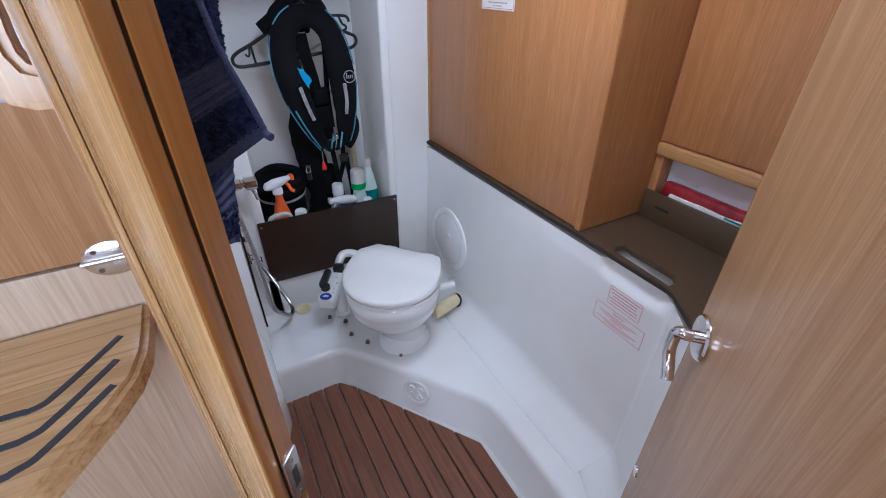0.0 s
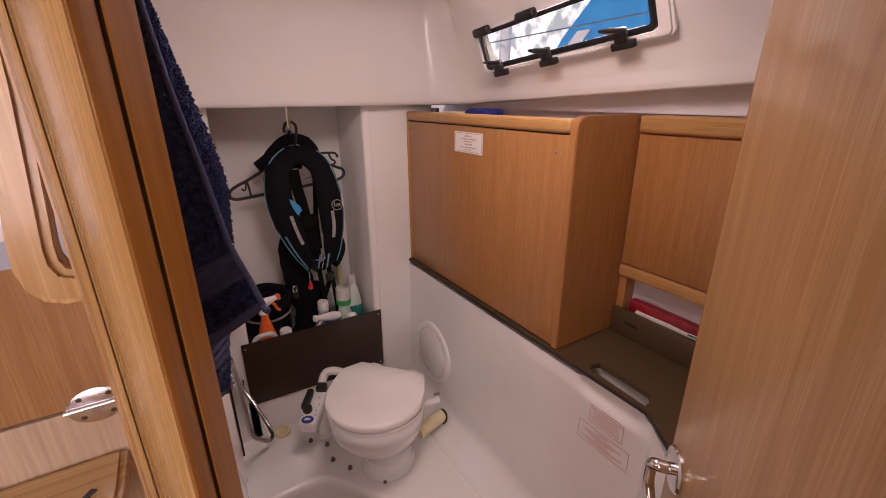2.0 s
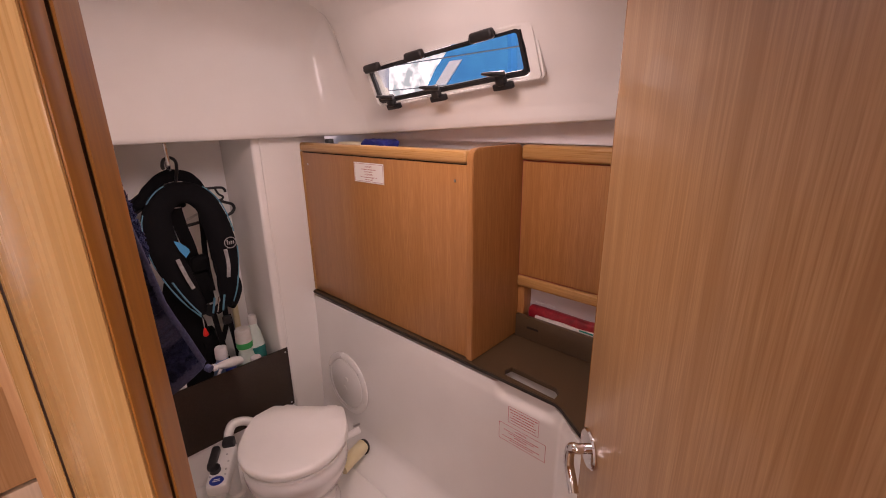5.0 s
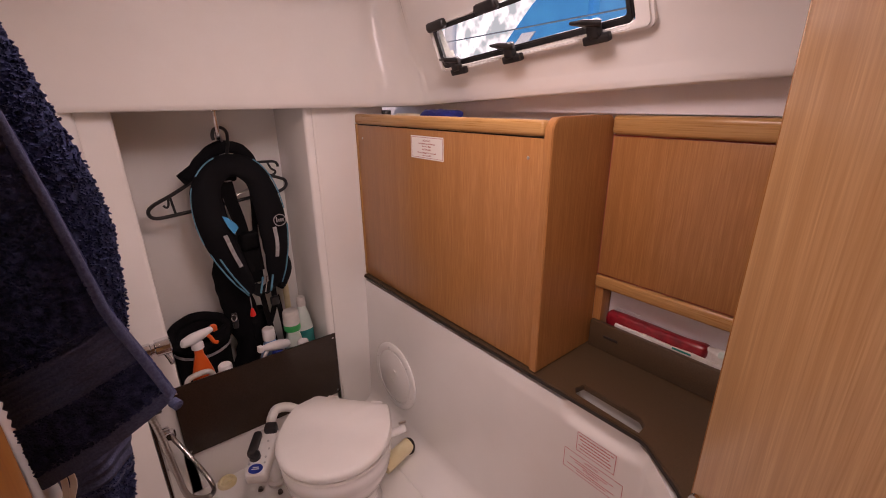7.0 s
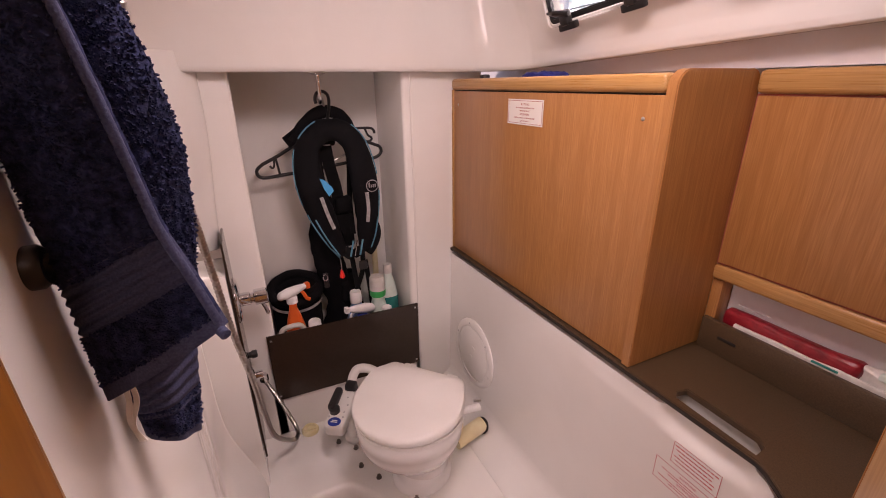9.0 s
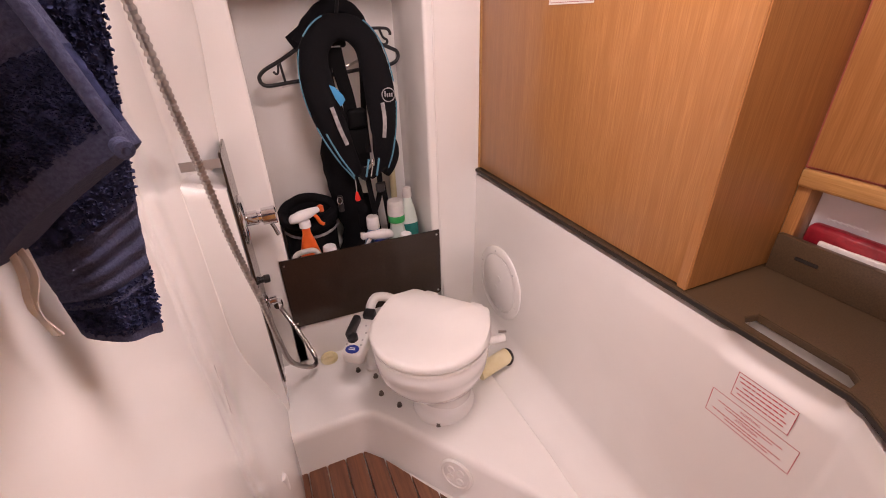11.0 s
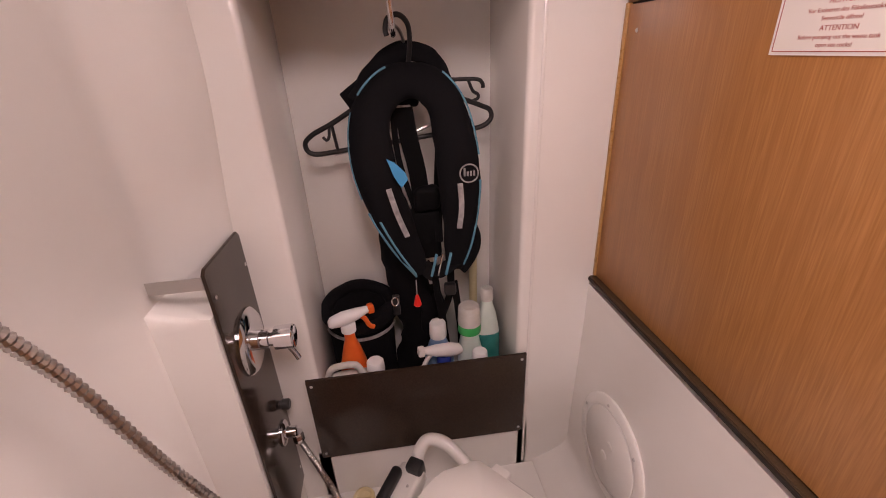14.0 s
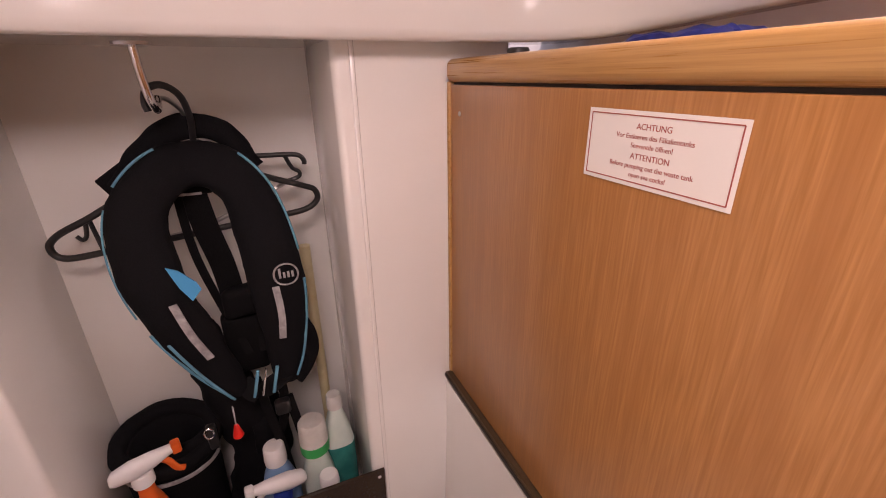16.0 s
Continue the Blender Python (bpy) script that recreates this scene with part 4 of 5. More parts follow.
    for x, y in ((0.02, -0.03), (0.022, 0.0), (0.012, 0.03), (-0.024, -0.052), (0.022, -0.05)):
        part("screw", lathe([(0, 0), (0.0035, 0), (0.003, 0.002), (0, 0.002)], 10, pm @ Matrix.Translation((x, y, 0.018))), STEEL, pump)
    part("pump_barrel", lathe([(0, 0), (0.030, 0), (0.032, 0.015), (0.022, 0.025), (0.022, 0.19), (0, 0.19)], 24, Matrix.Translation((0.302, 1.365, 0.150)) @ Matrix.Diagonal((1, 1, 0.85, 1))), PLASTIC, t)
    part("hose", sweep(spline([(0.318, 1.394, 0.360), (0.330, 1.408, 0.386), (0.355, 1.42, 0.400), (0.40, 1.40, 0.392), (0.45, 1.34, 0.35), (0.48, 1.28, 0.30)], 6), 0.016, 14), PLASTIC, t, "white plastic hose bend")
    part("outlet_pipe", sweep([(0.50, 1.18, 0.30), (0.60, 1.165, 0.300), (0.705, 1.150, 0.300)], 0.013, 14), PLASTIC, t)
    part("hose_clip", sweep([(0.690, 1.168, 0.318), (0.715, 1.160, 0.318)], 0.005, 8), STEEL, t)


toilet()
tagged(part("hose_outlet", disc_at((0.716, 1.146, 0.215), (-1, -0.2, 0.45), [(0, 0), (0.0295, 0), (0.0295, 0.003), (0.028, 0.004), (0, 0.004)], 32), RUBBER), "dark sealed hole for the waste pipe", "outlet")
tagged(part("waste_pipe", sweep([(0.60, 1.13, 0.205), (0.66, 1.140, 0.212), (0.718, 1.150, 0.218)], 0.027, 20), CREAM), "cream waste pipe into the wall", "pipe")


def deck_plate():
    h = thing("inspection_cover", "round white screw-in inspection cover on the wall", "cover")
    c, ax = Vector((0.771, 1.300, 0.412)), (-1, 0, 0.02)
    part("rim", disc_at(c, ax, [(0, 0), (0.133, 0), (0.133, 0.006), (0.128, 0.010), (0.108, 0.011), (0.106, 0.0075), (0, 0.0065)], 56), PLASTIC, h)
    cap = part("cap", disc_at(c, ax, [(0, 0), (0.103, 0), (0.103, 0.0105), (0.101, 0.012), (0, 0.0125)], 56), PLASTIC, h)
    for s in (-1, 1):
        part("grip", disc_at(c + Vector((-0.0115, -0.008 * s, 0.022 * s)), ax, [(0, 0), (0.011, 0), (0.010, 0.003), (0.006, 0.0035), (0.0, 0.002)], 18), PLASTIC, cap)
    for i in range(6):
        a = 2 * math.pi * (i + 0.3) / 6
        part("screw", disc_at(c + Vector((-0.0095, 0.1190 * math.cos(a), 0.1190 * math.sin(a))), ax, [(0, 0), (0.004, 0), (0.003, 0.002), (0, 0.001)], 10), STEEL, h)


deck_plate()


def drain_fitting():
    d = thing("drain_cover", "cream slotted drain fitting in the platform", "drain")
    m = Matrix.Translation((0.163, 1.472, 0.150))
    part("rim", lathe([(0.019, 0), (0.031, 0), (0.031, 0.006), (0.027, 0.012), (0.022, 0.012), (0.019, 0.004)], 28, m), CREAM, d)
    part("cross", box(-0.020, 0.020, -0.004, 0.004, 0, 0.009, 0.001, m=m), CREAM, d)
    part("hole", lathe([(0, 0.0005), (0.019, 0.0005), (0.019, 0.002), (0, 0.002)], 20, m), RUBBER, d)


drain_fitting()


def vent_cover():
    v = thing("sump_cover", "round white cover with cross slots in the step", "cover")
    t = Vector((0.353, -0.475, 0)).normalized()
    n = Vector((-0.80, -0.59, 0.12)).normalized()
    c = Vector((0.428, 0.928, 0.073)) + n * 0.012
    part("rim", disc_at(c, n, [(0, 0), (0.052, 0), (0.052, 0.005), (0.048, 0.009), (0.042, 0.009), (0.040, 0.006), (0, 0.006)], 40), PLASTIC, v)
    b = n.cross(t)
    for i in range(4):
        a = math.pi / 4 + i * math.pi / 2
        part("slot", disc_at(c + t * 0.022 * math.cos(a) + b * 0.022 * math.sin(a) + n * 0.006, n, [(0, 0), (0.012, 0), (0.0105, 0.004), (0.007, 0.002), (0, 0.0015)], 16), PLASTIC, v)


vent_cover()


# ---- shower mixer ----
def mixer():
    s = thing("shower_mixer", "chrome shower mixer on a brown acrylic panel", "mixer tap")
    m = Matrix(((0, 0, 1, 0.008), (1, 0, 0, 0), (0, 1, 0, 0), (0, 0, 0, 1)))
    part("panel", slab([(1.312, 0.250), (1.498, 0.250), (1.498, 0.962), (1.488, 0.972), (1.318, 0.978), (1.308, 0.970)], 0.0, 0.006, (), 0.001, m), BROWNGLOSS, s)
    ax = (1, 0, 0)
    c = Vector((0.0145, 1.405, 0.770))
    part("rosette", disc_at(c, ax, [(0, 0), (0.068, 0), (0.068, 0.003), (0.062, 0.009), (0.040, 0.012), (0.026, 0.012), (0, 0.012)], 48), CHROME, s, "round chrome cover plate")
    part("valve_body", disc_at(c + Vector((0.011, 0, 0)), ax, [(0, 0), (0.020, 0), (0.020, 0.026), (0.016, 0.028), (0.016, 0.036), (0.024, 0.038), (0.025, 0.072), (0.022, 0.075), (0.020, 0.0755), (0, 0.073)], 36), CHROME, s)
    part("lever", sweep([c + Vector((0.066, 0.0, -0.018)), c + Vector((0.074, 0.010, -0.045)), c + Vector((0.079, 0.016, -0.068))], [0.005, 0.0055, 0.006], 12), CHROME, s)
    k = Vector((0.0145, 1.458, 0.545))
    part("stop_knob", disc_at(k, ax, [(0, 0), (0.010, 0), (0.010, 0.006), (0.013, 0.008), (0.013, 0.022), (0.010, 0.025), (0, 0.025)], 20), BLACK, s)
    e = Vector((0.0145, 1.440, 0.475))
    el = part("outlet_elbow", disc_at(e, ax, [(0, 0), (0.030, 0), (0.030, 0.003), (0.026, 0.006), (0.014, 0.008), (0.014, 0.030), (0.0, 0.032)], 32), CHROME, s)
    part("nut", lathe([(0, 0), (0.013, 0), (0.014, 0.004), (0.014, 0.022), (0.012, 0.026), (0, 0.026)], 8, Matrix.Translation(e + Vector((0.030, 0, -0.030)))), CHROME, el)
    for y, z in ((1.488, 0.90), (1.325, 0.92), (1.325, 0.30), (1.485, 0.30)):
        part("screw", disc_at((0.0142, y, z), ax, [(0, 0), (0.004, 0), (0.003, 0.0015), (0, 0.001)], 10), STEEL, s)
    h = tagged(part("shower_hose", sweep(spline([(-0.018, 0.835, 1.66), (-0.014, 0.858, 1.46), (-0.006, 0.925, 1.27), (0.000, 0.977, 1.124), (0.004, 1.023, 1.01), (0.012, 1.068, 0.85), (0.028, 1.114, 0.69), (0.036, 1.182, 0.52), (0.047, 1.275, 0.355), (0.088, 1.366, 0.235), (0.114, 1.392, 0.218), (0.112, 1.408, 0.255), (0.078, 1.425, 0.36), (0.046, 1.440, 0.445)], 30), 0.0078, 12, ridge=0.30), HOSE, smooth=12), "flexible ribbed steel shower hose", "hose")
    b = tagged(part("bracket", box(-0.075, 0.009, 1.306, 1.3078, 0.946, 0.968), STEEL), "thin steel bracket behind the mixer panel", "bracket")


mixer()
sh = thing("hand_shower", "chrome hand shower on its wall holder", "shower head")
part("holder", disc_at((-0.054, 0.83, 1.66), (1, 0, 0), [(0, 0), (0.022, 0), (0.022, 0.006), (0.012, 0.010), (0.012, 0.045), (0, 0.045)], 20), CHROME, sh)
part("head", sweep([(-0.018, 0.835, 1.64), (-0.005, 0.838, 1.70), (0.025, 0.84, 1.745)], [0.011, 0.012, 0.022], 16), CHROME, sh)
kn = thing("door_catch", "round black catch on the bulkhead", "catch")
part("cup", disc_at((-0.050, 0.482, 1.252), (1, 0, 0), [(0, 0), (0.0150, 0), (0.0150, 0.006), (0.012, 0.010), (0.008, 0.010), (0.006, 0.004), (0, 0.004)], 24), BLACK, kn)
tagged(part("paper_holder", sweep([(-0.035, 1.02, 0.05), (-0.030, 1.02, 0.20), (-0.032, 1.015, 0.215)], 0.012, 12), PLASTIC), "white plastic upright on the bulkhead", "holder")

# panel across the niche
nb = thing("niche_board", "glossy dark brown acrylic board across the niche", "board")
m = Matrix(((1, 0, 0, 0), (0, 0, -1, 1.4995), (0, 1, 0, 0), (0, 0, 0, 1)))
part("board", slab([(0.073, 0.312), (0.080, 0.308), (0.614, 0.296), (0.622, 0.302), (0.624, 0.566), (0.073, 0.573)], 0.0, 0.008, (), 0.0015, m), BROWNGLOSS, nb)
for x, z in ((0.085, 0.555), (0.612, 0.550), (0.085, 0.325), (0.610, 0.312)):
    part("screw", disc_at((x, 1.4913, z), (0, -1, 0), [(0, 0), (0.004, 0), (0.003, 0.0015), (0, 0.001)], 10), STEEL, nb)


# ---- things in the niche ----
def life_jacket():
    j = thing("life_jacket", "black inflatable life jacket with aqua piping on a hanger", "life jacket")
    keys = [(0.380, 1.600, 0.775), (0.342, 1.590, 0.872), (0.305, 1.582, 0.986), (0.290, 1.582, 1.080), (0.296, 1.595, 1.155), (0.332, 1.612, 1.205), (0.382, 1.620, 1.224), (0.428, 1.612, 1.208), (0.460, 1.595, 1.155), (0.475, 1.582, 1.061), (0.478, 1.582, 0.970), (0.472, 1.590, 0.858), (0.462, 1.600, 0.785)]
    rad = [0.016, 0.036, 0.046, 0.047, 0.042, 0.038, 0.036, 0.038, 0.043, 0.048, 0.046, 0.035, 0.020]
    n = 10
    path = spline(keys, n)
    radii = [r.x for r in spline([(q, 0, 0) for q in rad], n)]
    bm = sweep(path, radii, 20, up=(0, 1, 0), flat=0.56)
    for v in bm.verts:
        v.co += noise.noise_vector(v.co * 16) * 0.006 + noise.noise_vector(v.co * 60) * 0.0015
    part("cover", bm, FABRIC, j)
    centre = Vector((0.385, 1.6, 1.0))

    def edge(i0, i1, s, lift):
        out = []
        for i in range(i0, i1 + 1):
            t = (path[min(i + 1, len(path) - 1)] - path[max(i - 1, 0)]).normalized()
            o = t.cross(Vector((0, 1, 0))).normalized()
            if (path[i] - centre).dot(o) < 0:
                o = -o
            out.append(path[i] + o * radii[i] * s + Vector((0, -lift, 0)))
        return out

    last = len(path) - 1
    for a, b in ((0, 2 * n - 2), (last - 2 * n - 4, last - 2)):
        part("piping", sweep(edge(a, b, 0.97, 0.008), 0.0026, 8), AQUA, j, "aqua edge piping")
    part("piping", sweep(edge(2 * n + 1, 4 * n, 0.98, 0.006), 0.0016, 6), AQUA, j, "thin aqua edge piping")
    part("piping", sweep(edge(4 * n + 4, 5 * n + 4, 0.98, 0.006), 0.0022, 6), AQUA, j, "thin aqua edge piping")
    part("piping", sweep(edge(7 * n, 9 * n, 0.98, 0.006), 0.0022, 6), AQUA, j, "thin aqua edge piping")
    part("piping", sweep(edge(2, n + 6, 0.62, 0.020), 0.0028, 6), AQUA, j, "aqua edge piping")
    for q in ([(0.318, 1.5490, 1.012), (0.332, 1.5485, 0.952), (0.350, 1.556, 0.895)], [(0.474, 1.5530, 1.010), (0.476, 1.5520, 0.955), (0.471, 1.559, 0.902)]):
        part("reflective_strip", ribbon(spline(q, 5), 0.012, 0.003, (1, 0, 0.2)), REFLECT, j, "silver reflective strip")
    c = Vector((0.494, 1.5495, 1.032))
    ring = [c + Vector((0.020 * math.cos(a), 0.001 * math.sin(3 * a), 0.020 * math.sin(a))) for a in (2 * math.pi * i / 28 for i in range(28))]
    badge = part("badge", sweep(ring, 0.0016, 6, closed=True), REFLECT, j, "round silver badge")
    for dx, h in ((-0.010, 0.018), (-0.003, 0.010), (0.004, 0.011), (0.011, 0.011)):
        part("badge_stroke", box(c.x + dx - 0.002, c.x + dx + 0.002, c.y - 0.001, c.y + 0.001, c.z - 0.006, c.z - 0.006 + h), REFLECT, badge)
    for q, w in (([(0.365, 1.655, 1.20), (0.376, 1.66, 1.10), (0.390, 1.66, 1.02), (0.398, 1.652, 0.93)], 0.042), ([(0.345, 1.65, 1.19), (0.348, 1.66, 1.06), (0.372, 1.65, 0.95), (0.405, 1.63, 0.84)], 0.014), ([(0.448, 1.65, 1.19), (0.446, 1.66, 1.08), (0.436, 1.655, 0.96), (0.432, 1.63, 0.84)], 0.018)):
        part("strap", ribbon(spline(q, 6), w, 0.004, (1, 0, 0)), WEB, j)
    bm = sweep(spline([(0.268, 1.665, 1.180), (0.304, 1.668, 1.230), (0.345, 1.670, 1.264), (0.395, 1.670, 1.278), (0.440, 1.668, 1.254), (0.472, 1.660, 1.200)], 8), 0.020, 12, up=(0, 1, 0), flat=0.5)
    part("collar", bumpy(bm, 0.004, 30), FABRIC, j)
    part("collar_flap", bumpy(box(0.238, 0.305, 1.668, 1.674, 1.178, 1.218, 0.002, 1, m=Matrix.Translation((0.27, 0, 1.2)) @ Matrix.Rotation(radians(-32), 4, "Y") @ Matrix.Translation((-0.27, 0, -1.2))), 0.003, 30), FABRIC, j)
    part("back_pad", bumpy(box(0.335, 0.405, 1.645, 1.668, 1.165, 1.205, 0.008, 2), 0.003, 30), WEB, j)
    part("strap_bar", box(0.346, 0.384, 1.640, 1.643, 1.166, 1.170), REFLECT, j)
    part("harness_block", bumpy(box(0.375, 0.440, 1.62, 1.66, 0.925, 0.985, 0.015, 3), 0.005, 30), WEB, j)
    part("harness_pad", bumpy(box(0.362, 0.438, 1.636, 1.668, 0.790, 0.925, 0.012, 3), 0.006, 30), WEB, j)
    part("blue_tab", slab([(0.320, 1.074), (0.336, 1.066), (0.357, 1.042), (0.362, 1.028), (0.346, 1.010), (0.332, 1.036)], 0, 0.003, m=Matrix(((1, 0, 0, 0), (0, 0, 1, 1.556), (0, 1, 0, 0), (0, 0, 0, 1)))), BLUETAB, j, "bright blue cloth tab")
    for q, w in (([(0.385, 1.60, 0.80), (0.405, 1.585, 0.775), (0.44, 1.585, 0.79), (0.47, 1.595, 0.80)], 0.034), ([(0.408, 1.60, 0.80), (0.418, 1.61, 0.70), (0.430, 1.62, 0.60), (0.44, 1.62, 0.50)], 0.018), ([(0.452, 1.60, 0.78), (0.450, 1.61, 0.70), (0.420, 1.625, 0.60), (0.395, 1.63, 0.50)], 0.018), ([(0.46, 1.60, 0.74), (0.470, 1.61, 0.65), (0.478, 1.62, 0.55), (0.476, 1.63, 0.45)], 0.018)):
        part("belt", ribbon(spline(q, 6), w, 0.005, (1, 0, 0.15)), WEB, j)
    for x, w in ((0.405, 0.006), (0.421, 0.004), (0.440, 0.006)):
        part("buckle_bar", box(x, x + w, 1.572, 1.578, 0.775, 0.835, 0.001, m=Matrix.Translation((x, 0, 0.8)) @ Matrix.Rotation(radians(14), 4, "Y") @ Matrix.Translation((-x, 0, -0.8))), CHROME if w < 0.005 else AQUA, j)
    part("buckle", box(0.432, 0.462, 1.575, 1.595, 0.712, 0.745, 0.006, 2), BLACK, j)
    part("side_pad", bumpy(sweep(spline([(0.50, 1.625, 0.88), (0.512, 1.63, 0.84), (0.498, 1.63, 0.79), (0.475, 1.625, 0.77)], 5), 0.026, 12), 0.004, 25), FABRIC, j)
    bm = sweep(spline([(0.325, 1.68, 0.90), (0.330, 1.69, 0.80), (0.352, 1.70, 0.68), (0.372, 1.70, 0.55), (0.350, 1.70, 0.42), (0.33, 1.69, 0.345)], 8), [0.03 + 0.028 * min(1, i / 14) for i in range(41)], 16, flat=0.7)
    part("harness_fold", bumpy(bm, 0.012, 22), FABRIC, j)
    bm = sweep(spline([(0.40, 1.70, 0.66), (0.41, 1.69, 0.55), (0.39, 1.69, 0.44), (0.37, 1.69, 0.345)], 8), 0.045, 14, flat=0.7)
    part("harness_fold", bumpy(bm, 0.012, 25, 3), FABRIC, j)
    part("cord", sweep([(0.362, 1.565, 0.775), (0.361, 1.562, 0.735)], 0.0015, 6), REFLECT, j)
    part("pull_toggle", lathe([(0, 0.034), (0.004, 0.030), (0.009, 0.010), (0.010, 0.004), (0.006, 0), (0, 0)], 16, Matrix.Translation((0.361, 1.562, 0.703))), RED, j, "red pull toggle")


life_jacket()


def hangers():
    h = thing("coat_hanger", "black plastic coat hanger on a steel hook", "coat hanger", "hangers in the niche")
    loop = [(0.386, 1.66, 1.250), (0.300, 1.67, 1.190), (0.215, 1.68, 1.140), (0.158, 1.685, 1.112), (0.140, 1.688, 1.090), (0.157, 1.688, 1.069), (0.230, 1.685, 1.074), (0.350, 1.68, 1.086), (0.460, 1.68, 1.098), (0.545, 1.685, 1.104), (0.576, 1.688, 1.120), (0.575, 1.688, 1.142), (0.550, 1.685, 1.155), (0.470, 1.67, 1.190)]
    part("frame", sweep(spline(loop, 8, True), 0.0058, 10, closed=True), BLACK, h)
    part("hook", sweep(spline([(0.386, 1.66, 1.245), (0.392, 1.64, 1.29), (0.388, 1.615, 1.325), (0.370, 1.60, 1.341), (0.350, 1.598, 1.336), (0.343, 1.60, 1.318), (0.345, 1.60, 1.305)], 8), 0.0052, 10), BLACK, h)
    part("notch", sweep(spline([(0.200, 1.684, 1.133), (0.197, 1.68, 1.108), (0.190, 1.68, 1.100), (0.183, 1.68, 1.108)], 5), 0.0035, 8), BLACK, h)
    part("strut", sweep([(0.205, 1.684, 1.136), (0.212, 1.684, 1.073)], 0.0038, 8), BLACK, h)
    k = thing("coat_hanger", "black plastic clip hanger behind the jacket", "coat hanger", "hangers in the niche")
    part("bar", sweep(spline([(0.40, 1.715, 1.215), (0.49, 1.715, 1.212), (0.548, 1.712, 1.210), (0.563, 1.712, 1.200), (0.564, 1.712, 1.190)], 6), 0.0048, 10), BLACK, k)
    part("clip", sweep(spline([(0.530, 1.714, 1.208), (0.540, 1.714, 1.185), (0.552, 1.712, 1.176), (0.550, 1.712, 1.166), (0.530, 1.712, 1.160)], 6), 0.004, 8), BLACK, k)
    part("rail", sweep([(0.20, 1.715, 1.06), (0.36, 1.71, 1.085), (0.46, 1.71, 1.125), (0.53, 1.712, 1.160)], 0.0045, 8), STEEL, k)
    part("hook", sweep(spline([(0.40, 1.715, 1.215), (0.385, 1.70, 1.26), (0.380, 1.66, 1.300), (0.366, 1.625, 1.322), (0.350, 1.612, 1.318)], 6), 0.0035, 8), STEEL, k)
    w = thing("ceiling_hook", "polished steel hook under the deckhead", "hook")
    part("base", lathe([(0, 0), (0.020, 0), (0.020, -0.004), (0.010, -0.007), (0, -0.007)], 24, Matrix.Translation((0.352, 1.565, 1.3955)) @ Matrix.Diagonal((1.2, 0.8, 1, 1))), CHROME, w)
    part("stem", sweep(spline([(0.352, 1.565, 1.39), (0.353, 1.568, 1.355), (0.355, 1.575, 1.325), (0.357, 1.595, 1.308), (0.357, 1.612, 1.312), (0.357, 1.618, 1.325)], 6), 0.0058, 12), CHROME, w)


hangers()


def tube_body(c, sections, n=28):
    """A bottle from (height, half-width x, half-width y) sections with a superelliptic outline."""
    bm = bmesh.new()
    rings = []
    for z, a, b in sections:
        ring = []
        for i in range(n):
            t = 2 * math.pi * i / n
            cx, sy = math.cos(t), math.sin(t)
            k = (abs(cx) ** 2.8 + abs(sy) ** 2.8) ** (-1 / 2.8)
            ring.append(bm.verts.new((c[0] + a * cx * k, c[1] + b * sy * k, c[2] + z)))
        rings.append(ring)
    for p, q in zip(rings, rings[1:]):
        for i in range(n):
            bm.faces.new((p[i], p[(i + 1) % n], q[(i + 1) % n], q[i]))
    bm.faces.new(rings[0]), bm.faces.new(rings[-1])
    return bm


FLOOR = 0.331


def spray_bottle(c, top, body, head, trigger, turn, label, lean=0.0, collar=None):
    b = thing("spray_bottle", label, "spray bottle", "cleaning bottles")
    h = top - FLOOR
    part("body", tube_body((c[0], c[1], FLOOR), [(0, 0.036, 0.026), (0.006, 0.040, 0.030), (h * 0.45, 0.040, 0.030), (h * 0.62, 0.034, 0.026), (h * 0.78, 0.022, 0.018), (h * 0.86, 0.014, 0.013), (h * 0.98, 0.013, 0.013)]), body, b)
    m = Matrix.Translation((c[0], c[1], top)) @ Matrix.Rotation(radians(turn), 4, "Z") @ Matrix.Rotation(radians(lean), 4, "Y") @ Matrix.Scale(1.2, 4)
    part("collar", lathe([(0, -0.016), (0.016, -0.016), (0.016, 0.0), (0.013, 0.004), (0, 0.004)], 24, m), collar or head, b)
    hd = bmesh.new()
    rings = []
    for x, w, z0, z1 in ((-0.040, 0.007, 0.006, 0.020), (-0.034, 0.012, 0.003, 0.028), (-0.01, 0.014, 0.0, 0.034), (0.02, 0.012, 0.006, 0.034), (0.040, 0.009, 0.014, 0.032), (0.048, 0.008, 0.016, 0.031)):
        rings.append([hd.verts.new((x, w * math.cos(t), (z0 + z1) / 2 + (z1 - z0) / 2 * math.sin(t))) for t in (2 * math.pi * i / 16 for i in range(16))])
    for p, q in zip(rings, rings[1:]):
        for i in range(16):
            hd.faces.new((p[i], p[(i + 1) % 16], q[(i + 1) % 16], q[i]))
    hd.faces.new(rings[0]), hd.faces.new(rings[-1])
    hd.transform(m)
    part("head", hd, head, b, "spray head")
    part("nozzle", box(0.046, 0.060, -0.009, 0.009, 0.014, 0.033, 0.003, 2, m=m), trigger, b)
    part("trigger", sweep([m @ Vector(q) for q in spline([(0.028, 0, 0.014), (0.038, 0, 0.002), (0.046, 0, -0.018), (0.056, 0, -0.026)], 5)], 0.005, 10, flat=1.3), trigger, b)
    return b


spray_bottle((0.180, 1.600), 0.648, ORANGE, WHITEPL, ORANGE, 18, "orange spray bottle with white spray head")
sb = spray_bottle((0.418, 1.545), 0.548, NAVYPL, WHITEPL, WHITEPL, 190, "white and blue spray bottle", -6, NAVYPL)


